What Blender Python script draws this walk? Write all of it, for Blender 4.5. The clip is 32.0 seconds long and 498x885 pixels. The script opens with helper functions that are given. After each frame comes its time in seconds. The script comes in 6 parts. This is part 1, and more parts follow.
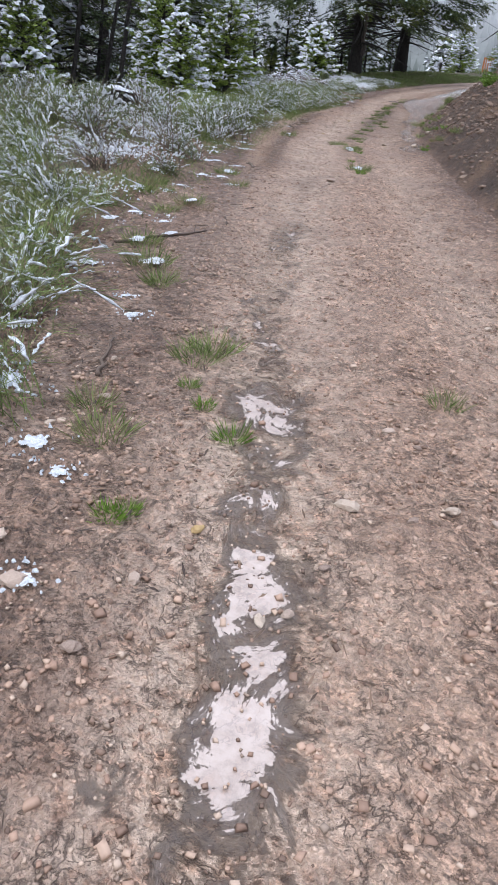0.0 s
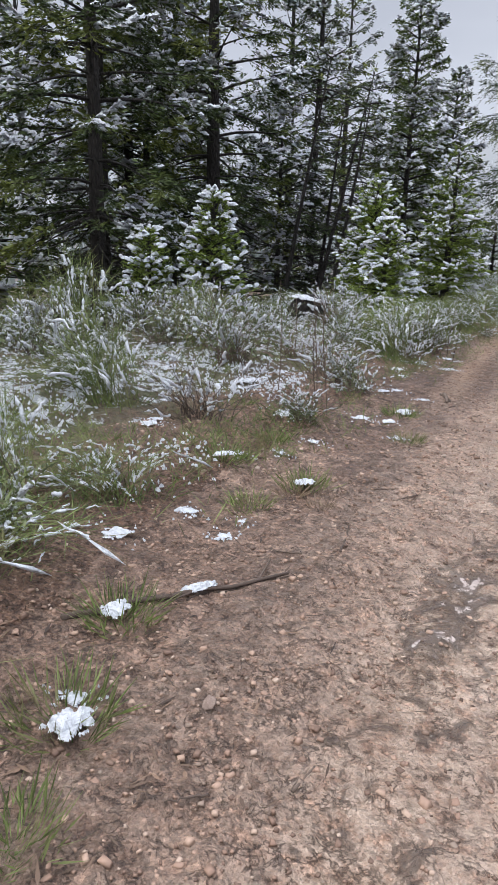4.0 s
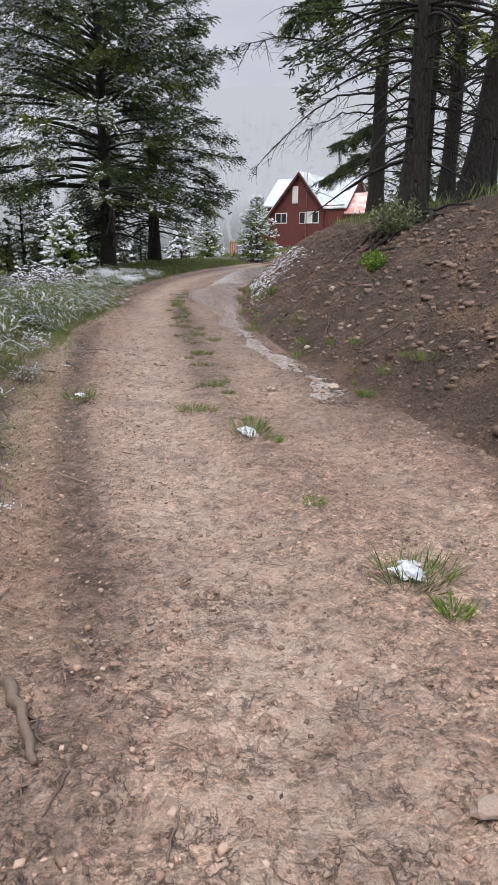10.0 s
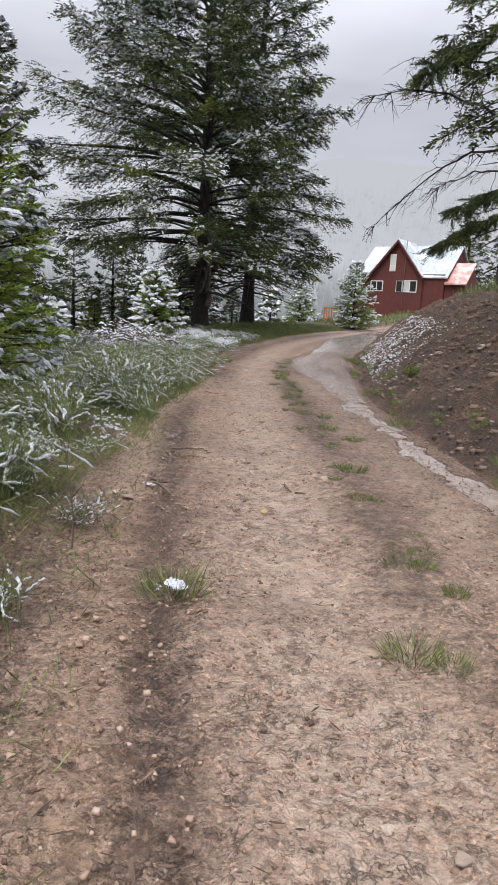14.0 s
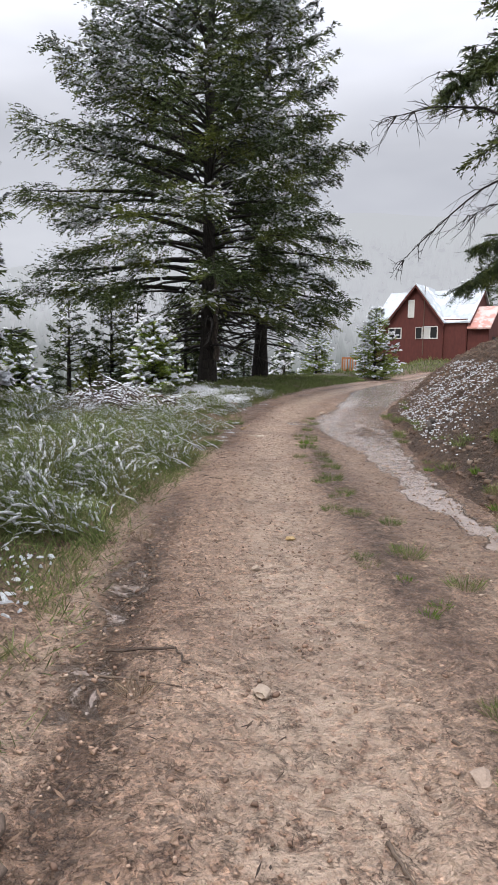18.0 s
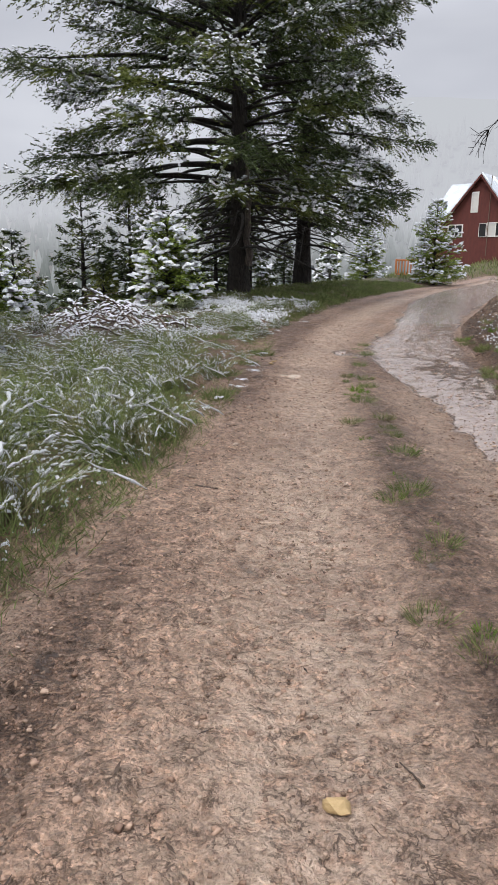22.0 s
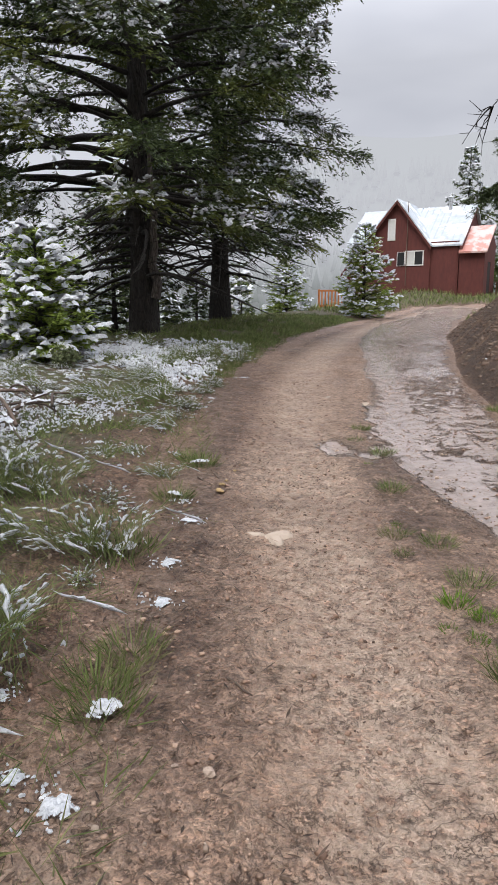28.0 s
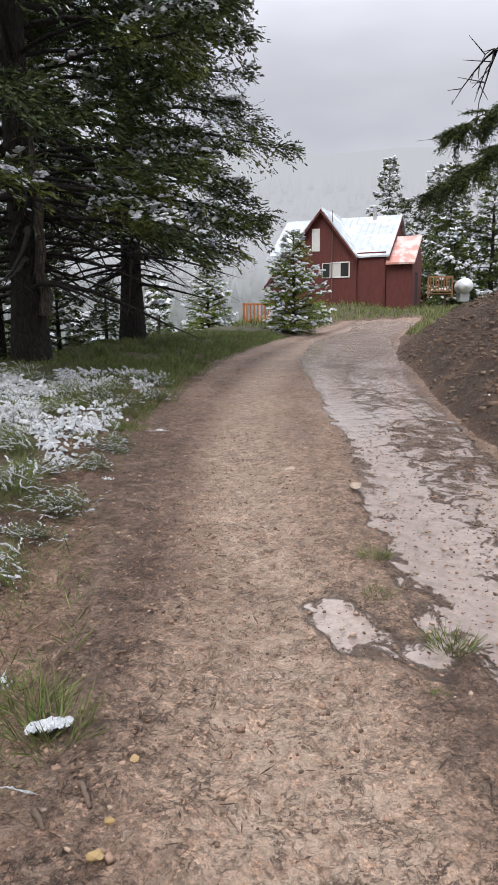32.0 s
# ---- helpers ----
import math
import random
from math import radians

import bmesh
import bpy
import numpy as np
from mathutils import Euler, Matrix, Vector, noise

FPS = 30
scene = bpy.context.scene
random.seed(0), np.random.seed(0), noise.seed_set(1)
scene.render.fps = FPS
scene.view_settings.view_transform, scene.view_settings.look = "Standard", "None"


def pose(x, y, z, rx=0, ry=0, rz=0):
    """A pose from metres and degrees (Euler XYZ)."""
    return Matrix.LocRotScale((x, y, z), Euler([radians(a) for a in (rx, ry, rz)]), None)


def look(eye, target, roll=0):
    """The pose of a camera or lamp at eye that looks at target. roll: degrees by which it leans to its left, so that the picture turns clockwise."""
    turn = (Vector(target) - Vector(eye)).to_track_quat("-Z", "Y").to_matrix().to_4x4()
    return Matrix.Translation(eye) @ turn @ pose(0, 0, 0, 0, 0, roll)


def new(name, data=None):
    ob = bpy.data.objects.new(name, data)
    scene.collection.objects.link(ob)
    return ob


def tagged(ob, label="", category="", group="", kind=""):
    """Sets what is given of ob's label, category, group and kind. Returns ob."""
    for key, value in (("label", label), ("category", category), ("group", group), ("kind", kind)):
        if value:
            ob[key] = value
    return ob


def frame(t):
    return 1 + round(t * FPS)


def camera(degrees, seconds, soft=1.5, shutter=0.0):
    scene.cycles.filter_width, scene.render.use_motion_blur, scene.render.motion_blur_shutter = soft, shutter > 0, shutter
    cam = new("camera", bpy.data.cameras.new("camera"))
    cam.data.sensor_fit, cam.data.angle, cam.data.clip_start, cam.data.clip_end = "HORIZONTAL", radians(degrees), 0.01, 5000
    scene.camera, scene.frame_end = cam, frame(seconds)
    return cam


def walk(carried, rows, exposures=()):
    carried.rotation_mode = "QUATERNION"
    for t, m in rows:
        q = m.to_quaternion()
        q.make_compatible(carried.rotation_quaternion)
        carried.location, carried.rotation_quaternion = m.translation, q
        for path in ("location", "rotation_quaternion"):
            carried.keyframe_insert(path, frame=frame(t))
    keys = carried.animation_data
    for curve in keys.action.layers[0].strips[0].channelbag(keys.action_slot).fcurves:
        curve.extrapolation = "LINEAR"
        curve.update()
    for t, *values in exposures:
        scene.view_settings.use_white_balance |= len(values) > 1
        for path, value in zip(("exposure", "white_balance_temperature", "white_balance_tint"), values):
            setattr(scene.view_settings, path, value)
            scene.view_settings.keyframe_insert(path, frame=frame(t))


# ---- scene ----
cam = camera(39.9, 32.0)
PATH = [
    (0, (1.887, -0.122, 1.314), (1.544, 1.585, 0.329), 4.8),
    (0.5, (1.892, 0.348, 1.332), (1.487, 2.134, 0.527), 2.8),
    (1, (1.869, 0.797, 1.362), (1.217, 2.532, 0.611), 2.2),
    (1.5, (1.812, 1.239, 1.350), (1.075, 2.979, 0.694), 1.6),
    (2, (1.812, 1.636, 1.350), (0.862, 3.279, 0.719), 1.1),
    (2.5, (1.725, 2.028, 1.314), (0.716, 3.658, 0.744), 2.6),
    (4.5, (1.339, 3.514, 1.307), (0.315, 5.147, 0.774), 1.2),
    (5, (1.107, 3.822, 1.331), (0.190, 5.526, 0.825), -0.5),
    (5.5, (0.917, 4.204, 1.315), (0.075, 5.948, 0.817), -1.5),
    (6, (0.694, 4.583, 1.294), (-0.062, 6.349, 0.739), -0.5),
    (6.5, (0.541, 4.977, 1.323), (-0.008, 6.827, 0.797), -2.0),
    (7, (0.451, 5.361, 1.325), (-0.100, 7.214, 0.813), -0.7),
    (7.5, (0.327, 5.767, 1.317), (0.036, 7.692, 0.859), 1.1),
    (8, (0.272, 6.167, 1.293), (-0.017, 8.087, 0.816), 2.1),
    (8.5, (0.157, 6.567, 1.264), (0.016, 8.504, 0.787), 1.8),
    (9, (0.107, 6.922, 1.253), (0.074, 8.861, 0.767), 1.4),
    (9.5, (0.089, 7.339, 1.230), (0.086, 9.259, 0.670), 1.6),
    (10, (0.094, 7.779, 1.229), (0.331, 9.695, 0.707), 0.5),
    (10.5, (0.126, 8.188, 1.265), (0.389, 10.126, 0.849), 2.6),
    (11, (-0.052, 8.582, 1.250), (0.210, 10.535, 0.912), 2.3),
    (11.5, (-0.224, 8.962, 1.270), (-0.049, 10.917, 0.888), 1.7),
    (12, (-0.370, 9.333, 1.290), (-0.310, 11.283, 0.848), 1.4),
    (12.5, (-0.488, 9.680, 1.299), (-0.262, 11.614, 0.846), 1.9),
    (13, (-0.494, 10.099, 1.295), (-0.462, 12.036, 0.801), 2.1),
    (13.5, (-0.495, 10.510, 1.277), (-0.462, 12.465, 0.860), 3.4),
    (14, (-0.405, 10.941, 1.242), (-0.375, 12.909, 0.885), 3.4),
    (14.5, (-0.394, 11.300, 1.258), (-0.442, 13.278, 0.969), 2.8),
    (16.5, (-0.492, 13.085, 1.181), (-0.696, 15.053, 0.887), 1.8),
    (17, (-0.423, 13.464, 1.183), (-0.641, 15.431, 0.893), 1.8),
    (17.5, (-0.439, 13.941, 1.183), (-0.486, 15.928, 0.962), 0.3),
    (18, (-0.399, 14.401, 1.209), (-0.423, 16.39, 1.004), 1.2),
    (18.5, (-0.468, 14.797, 1.197), (-0.454, 16.785, 0.973), 1.7),
    (19, (-0.426, 15.267, 1.214), (-0.371, 17.248, 0.943), 1.9),
    (19.5, (-0.354, 15.691, 1.254), (-0.383, 17.665, 0.931), 1.3),
    (20, (-0.342, 16.147, 1.282), (-0.382, 18.123, 0.979), 1.2),
    (20.5, (-0.262, 16.607, 1.308), (-0.318, 18.583, 1.011), 0.7),
    (21, (-0.289, 17.031, 1.301), (-0.353, 19.002, 0.969), -0.0),
    (21.5, (-0.253, 17.475, 1.312), (-0.319, 19.429, 0.891), 0.1),
    (22, (-0.265, 17.858, 1.349), (-0.41, 19.795, 0.872), 0.7),
    (22.5, (-0.283, 18.281, 1.365), (-0.283, 20.24, 0.963), -0.4),
    (23, (-0.274, 18.67, 1.387), (-0.258, 20.647, 1.086), 0.0),
    (23.5, (-0.366, 19.079, 1.38), (-0.318, 21.062, 1.13), 0.0),
    (24, (-0.428, 19.48, 1.378), (-0.422, 21.459, 1.095), 0.1),
    (24.5, (-0.485, 19.95, 1.379), (-0.509, 21.923, 1.054), 0.8),
    (25, (-0.546, 20.411, 1.378), (-0.396, 22.378, 1.05), 0.6),
    (25.5, (-0.558, 20.84, 1.399), (-0.517, 22.809, 1.052), 0.5),
    (27.5, (-0.847, 22.55, 1.394), (-0.775, 24.512, 1.011), -0.2),
    (28, (-0.778, 22.936, 1.413), (-0.66, 24.895, 1.024), 0.1),
    (28.5, (-0.815, 23.346, 1.427), (-0.606, 25.305, 1.08), 0.3),
    (29, (-0.748, 23.744, 1.429), (-0.497, 25.702, 1.109), 0.8),
    (29.5, (-0.711, 24.168, 1.428), (-0.458, 26.126, 1.107), 0.1),
    (30, (-0.751, 24.587, 1.453), (-0.414, 26.53, 1.123), -0.0),
    (30.5, (-0.738, 24.997, 1.487), (-0.432, 26.944, 1.15), 0.4),
    (31, (-0.756, 25.425, 1.48), (-0.381, 27.364, 1.166), -0.8),
    (31.5, (-0.648, 25.839, 1.47), (-0.248, 27.769, 1.131), -0.7),
    (32, (-0.547, 26.278, 1.499), (-0.205, 28.216, 1.147), -0.4),
]
walk(cam, [(t, look(eye, target, roll)) for t, eye, target, roll in PATH],
     [(0, 0.0, 5950, 10), (2.5, 0.0, 6050, 10), (5, 0.0, 6350, 10), (10, 0.0, 6450, 10), (17, 0.0, 6600, 10), (32, 0.0, 6600, 10)])

# ---------------------------------------------------------------- world, sun
world = bpy.data.worlds.new("overcast")
scene.world = world
world.use_nodes = True
wt = world.node_tree
wt.nodes.clear()
w_out = wt.nodes.new("ShaderNodeOutputWorld")
w_bg = wt.nodes.new("ShaderNodeBackground")
w_bg.inputs["Strength"].default_value = 0.1
w_sky = wt.nodes.new("ShaderNodeTexSky")
w_sky.sky_type = "NISHITA"
w_sky.sun_disc = False
w_sky.sun_elevation, w_sky.sun_rotation = radians(52), radians(150)
w_co = wt.nodes.new("ShaderNodeTexCoord")
w_map = wt.nodes.new("ShaderNodeMapping")
w_map.inputs["Scale"].default_value = (1.0, 1.0, 3.2)
w_cloud = wt.nodes.new("ShaderNodeTexNoise")
w_cloud.inputs["Scale"].default_value, w_cloud.inputs["Detail"].default_value = 1.7, 4.0
w_ramp = wt.nodes.new("ShaderNodeValToRGB")
w_ramp.color_ramp.elements[0].position, w_ramp.color_ramp.elements[1].position = 0.32, 0.68
w_ramp.color_ramp.elements[0].color = (4.5, 4.7, 5.4, 1)
w_ramp.color_ramp.elements[1].color = (7.0, 7.2, 7.9, 1)
w_mix = wt.nodes.new("ShaderNodeMixRGB")
w_mix.inputs["Fac"].default_value = 0.93
wt.links.new(w_co.outputs["Generated"], w_map.inputs["Vector"])
wt.links.new(w_map.outputs["Vector"], w_cloud.inputs["Vector"])
wt.links.new(w_cloud.outputs["Fac"], w_ramp.inputs["Fac"])
wt.links.new(w_sky.outputs["Color"], w_mix.inputs["Color1"])
w_sep = wt.nodes.new("ShaderNodeSeparateXYZ")
w_up = wt.nodes.new("ShaderNodeMapRange")
w_up.inputs["From Min"].default_value, w_up.inputs["From Max"].default_value = 0.30, 1.0
w_up.inputs["To Min"].default_value, w_up.inputs["To Max"].default_value = 1.0, 5.6
w_grad = wt.nodes.new("ShaderNodeMixRGB")
w_grad.blend_type, w_grad.inputs["Fac"].default_value = "MULTIPLY", 1.0
wt.links.new(w_co.outputs["Generated"], w_sep.inputs["Vector"])
wt.links.new(w_sep.outputs["Z"], w_up.inputs["Value"])
wt.links.new(w_ramp.outputs["Color"], w_grad.inputs["Color1"])
wt.links.new(w_up.outputs["Result"], w_grad.inputs["Color2"])
wt.links.new(w_grad.outputs["Color"], w_mix.inputs["Color2"])
wt.links.new(w_mix.outputs["Color"], w_bg.inputs["Color"])
wt.links.new(w_bg.outputs["Background"], w_out.inputs["Surface"])

sun = new("sun", bpy.data.lights.new("sun", "SUN"))
sun.data.energy, sun.data.angle, sun.data.color = 1.7, radians(30), (1.0, 0.93, 0.83)
sun.matrix_world = look((0, 0, 60), (22, 36, 0))


# ---------------------------------------------------------------- materials
class Mat:
    """A node material being put together."""

    def __init__(self, name, rough=0.8, metal=0.0, spec=0.5):
        self.m = bpy.data.materials.new(name)
        self.m.use_nodes = True
        self.t = self.m.node_tree
        self.b = self.t.nodes["Principled BSDF"]
        self.b.inputs["Roughness"].default_value = rough
        self.b.inputs["Metallic"].default_value = metal
        self.b.inputs["Specular IOR Level"].default_value = spec
        self.co = self.t.nodes.new("ShaderNodeNewGeometry").outputs["Position"]

    def node(self, kind, **values):
        n = self.t.nodes.new(kind)
        for k, v in values.items():
            n.inputs[k].default_value = v
        return n

    def link(self, a, b):
        self.t.links.new(a, b)

    def objco(self):
        self.co = self.t.nodes.new("ShaderNodeTexCoord").outputs["Object"]
        return self

    def stretch(self, sx, sy, sz, base=None):
        n = self.t.nodes.new("ShaderNodeMapping")
        n.inputs["Scale"].default_value = (sx, sy, sz)
        self.link(base or self.co, n.inputs["Vector"])
        return n.outputs["Vector"]

    def noise(self, scale, detail=3.0, rough=0.55, co=None, distort=0.0):
        n = self.node("ShaderNodeTexNoise", Scale=scale, Detail=detail, Roughness=rough, Distortion=distort)
        self.link(co or self.co, n.inputs["Vector"])
        return n.outputs["Fac"]

    def voronoi(self, scale, co=None, feature="F1", out="Distance"):
        n = self.node("ShaderNodeTexVoronoi", Scale=scale)
        n.feature = feature
        self.link(co or self.co, n.inputs["Vector"])
        return n.outputs[out]

    def ramp(self, fac, *stops):
        n = self.t.nodes.new("ShaderNodeValToRGB")
        e = n.color_ramp.elements
        while len(e) < len(stops):
            e.new(0.5)
        for i, (p, c) in enumerate(stops):
            e[i].position = p
            e[i].color = (c, c, c, 1) if isinstance(c, (int, float)) else (*c, 1)
        self.link(fac, n.inputs["Fac"])
        return n.outputs["Color"]

    def mix(self, fac, a, b, mode="MIX"):
        n = self.t.nodes.new("ShaderNodeMixRGB")
        n.blend_type = mode
        for v, slot in ((fac, "Fac"), (a, "Color1"), (b, "Color2")):
            if isinstance(v, (int, float)):
                n.inputs[slot].default_value = v if slot == "Fac" else (v, v, v, 1)
            elif isinstance(v, tuple):
                n.inputs[slot].default_value = (*v, 1)
            else:
                self.link(v, n.inputs[slot])
        return n.outputs["Color"]

    def math(self, op, a, b=0.0, c=None):
        n = self.t.nodes.new("ShaderNodeMath")
        n.operation = op
        for i, v in enumerate((a, b) if c is None else (a, b, c)):
            if isinstance(v, (int, float)):
                n.inputs[i].default_value = v
            else:
                self.link(v, n.inputs[i])
        return n.outputs[0]

    def attr(self, name):
        n = self.t.nodes.new("ShaderNodeAttribute")
        n.attribute_name = name
        return n.outputs["Fac"]

    def rand(self):
        return self.t.nodes.new("ShaderNodeObjectInfo").outputs["Random"]

    def island(self):
        return self.t.nodes.new("ShaderNodeNewGeometry").outputs["Random Per Island"]

    def out(self, color=None, rough=None, bump=None, strength=0.4, dist=0.02):
        if color is not None:
            if isinstance(color, tuple):
                self.b.inputs["Base Color"].default_value = (*color, 1)
            else:
                self.link(color, self.b.inputs["Base Color"])
        if rough is not None:
            self.link(rough, self.b.inputs["Roughness"])
        if bump is not None:
            n = self.node("ShaderNodeBump", Strength=strength, Distance=dist)
            self.link(bump, n.inputs["Height"])
            self.link(n.outputs["Normal"], self.b.inputs["Normal"])
        return self.m


def grains(k, scale):
    """Crumbs of soil: rounded height, a random value for each crumb, and the gaps between them."""
    warp = k.node("ShaderNodeVectorMath")
    warp.operation = "MULTIPLY_ADD"
    n = k.node("ShaderNodeTexNoise", Scale=scale * 0.9, Detail=2.0)
    k.link(k.co, n.inputs["Vector"])
    k.link(n.outputs["Color"], warp.inputs[0])
    warp.inputs[1].default_value = (0.9 / scale,) * 3
    k.link(k.co, warp.inputs[2])
    v = k.node("ShaderNodeTexVoronoi", Scale=scale)
    k.link(warp.outputs["Vector"], v.inputs["Vector"])
    sep = k.node("ShaderNodeSeparateColor")
    k.link(v.outputs["Color"], sep.inputs["Color"])
    dome = k.ramp(v.outputs["Distance"], (0.0, 1.0), (0.35, 0.8), (0.75, 0.0))
    return k.math("MULTIPLY", dome, k.math("MULTIPLY_ADD", sep.outputs[0], 0.8, 0.2)), sep.outputs[1], sep.outputs[2], dome


def soil_parts(k):
    """Shared colour and relief of the crumbly stony brown soil."""
    big, mid, fine = k.noise(0.55, 4), k.noise(4.5, 6, 0.65), k.noise(70, 4, 0.7)
    clod = k.noise(13, 5, 0.68)
    h1, r1, q1, d1 = grains(k, 34)
    h2, r2, q2, d2 = grains(k, 85)
    base = k.ramp(big, (0.3, (0.37, 0.232, 0.160)), (0.5, (0.46, 0.303, 0.215)), (0.7, (0.54, 0.372, 0.270)))
    base = k.mix(k.ramp(mid, (0.40, 0.0), (0.66, 0.45)), base, (0.235, 0.13, 0.085))
    # low spots between clods: crevice shade painted as dark soil colour
    base = k.mix(k.ramp(clod, (0.38, 0.55), (0.50, 0.0)), base, (0.15, 0.085, 0.058))
    base = k.mix(0.55, base, k.mix(1.0, base, k.ramp(r1, (0.0, 0.4), (0.5, 1.0), (1.0, 1.6)), "MULTIPLY"))
    base = k.mix(0.6, base, k.mix(1.0, base, k.ramp(r2, (0.0, 0.3), (0.5, 1.0), (1.0, 1.8)), "MULTIPLY"))
    stone = k.math("MULTIPLY", k.ramp(q1, (0.86, 0.0), (0.90, 1.0)), k.ramp(d1, (0.35, 0.0), (0.7, 1.0)))
    base = k.mix(k.math("MULTIPLY", stone, 0.75), base, k.ramp(q2, (0.0, (0.34, 0.20, 0.135)), (1.0, (0.64, 0.48, 0.36))))
    relief = k.math("ADD", k.math("MULTIPLY", h1, 0.75), k.math("MULTIPLY", h2, 0.45))
    relief = k.math("ADD", relief, k.math("MULTIPLY", fine, 0.5))
    relief = k.math("ADD", relief, k.math("MULTIPLY", k.ramp(clod, (0.34, 0.0), (0.60, 1.0)), 0.9))
    relief = k.math("ADD", relief, k.math("MULTIPLY", mid, 0.8))
    return base, relief


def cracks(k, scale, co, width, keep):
    """Mask of short crevices, darkened for damp and shade: thin level lines of a noise, broken by another."""
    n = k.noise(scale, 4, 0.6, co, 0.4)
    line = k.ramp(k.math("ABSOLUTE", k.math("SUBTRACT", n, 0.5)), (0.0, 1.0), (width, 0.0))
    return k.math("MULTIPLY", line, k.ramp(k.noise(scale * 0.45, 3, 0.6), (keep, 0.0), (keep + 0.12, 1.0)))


def road_material():
    k = Mat("wet_dirt_road")
    base, relief = soil_parts(k)
    wet, track, grass = k.attr("wet"), k.attr("track"), k.attr("grass")
    # packed wheel tracks are paler and smoother
    pale = k.mix(k.noise(2.2, 5), (0.49, 0.355, 0.265), (0.68, 0.525, 0.41))
    packed = k.math("MULTIPLY", k.math("MULTIPLY_ADD", track, 0.84, 0.16), k.ramp(k.noise(16, 6, 0.72), (0.37, 0.0), (0.56, 1.0)))
    base = k.mix(packed, base, pale)
    damp = k.noise(0.9, 6, 0.65)
    base = k.mix(k.ramp(damp, (0.48, 0.0), (0.66, 0.4)), base, (0.22, 0.135, 0.10))
    # crevices: damp soil plus their shade, both put into the base colour
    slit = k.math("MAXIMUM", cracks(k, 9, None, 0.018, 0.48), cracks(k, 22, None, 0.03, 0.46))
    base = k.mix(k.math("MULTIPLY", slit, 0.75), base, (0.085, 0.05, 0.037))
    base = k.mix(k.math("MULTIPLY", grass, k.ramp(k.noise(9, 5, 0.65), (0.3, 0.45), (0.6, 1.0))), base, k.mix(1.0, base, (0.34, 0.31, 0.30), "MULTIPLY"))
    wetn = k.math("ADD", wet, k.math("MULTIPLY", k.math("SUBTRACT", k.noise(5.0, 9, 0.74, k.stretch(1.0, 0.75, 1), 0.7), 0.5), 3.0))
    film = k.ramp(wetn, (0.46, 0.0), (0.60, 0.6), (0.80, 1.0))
    base = k.mix(k.ramp(wetn, (0.30, 0.0), (0.6, 0.32)), base, k.mix(1.0, base, (0.52, 0.52, 0.53), "MULTIPLY"))
    # pale silty water, colour raised to carry part of the sky's reflection
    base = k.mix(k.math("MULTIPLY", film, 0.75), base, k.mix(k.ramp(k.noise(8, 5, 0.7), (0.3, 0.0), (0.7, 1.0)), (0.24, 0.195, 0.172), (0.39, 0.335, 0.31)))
    base = k.mix(k.math("MULTIPLY", k.attr("ochre"), k.ramp(k.noise(12, 5, 0.7), (0.3, 0.2), (0.6, 0.75))), base, k.mix(k.noise(50, 4, 0.7), (0.20, 0.115, 0.065), (0.46, 0.29, 0.18)))
    # tyre lugs pressed into the tracks
    w = k.node("ShaderNodeTexWave", Scale=2.6, Distortion=7.0, Detail=3.0)
    w.wave_type, w.bands_direction = "BANDS", "Y"
    k.link(k.co, w.inputs["Vector"])
    relief = k.math("ADD", relief, k.math("MULTIPLY", w.outputs["Fac"], k.math("MULTIPLY", track, 0.2)))
    relief = k.math("SUBTRACT", relief, k.math("MULTIPLY", slit, 0.9))
    dry = k.math("SUBTRACT", 1.0, k.math("MULTIPLY", film, 0.985))
    rough = k.mix(film, k.mix(k.ramp(wet, (0.15, 0.0), (0.5, 1.0)), k.ramp(damp, (0.35, 0.75), (0.65, 0.5)), 0.3), k.ramp(k.noise(7, 4, 0.6), (0.35, 0.08), (0.7, 0.26)))
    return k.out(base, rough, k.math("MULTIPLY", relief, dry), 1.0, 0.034)


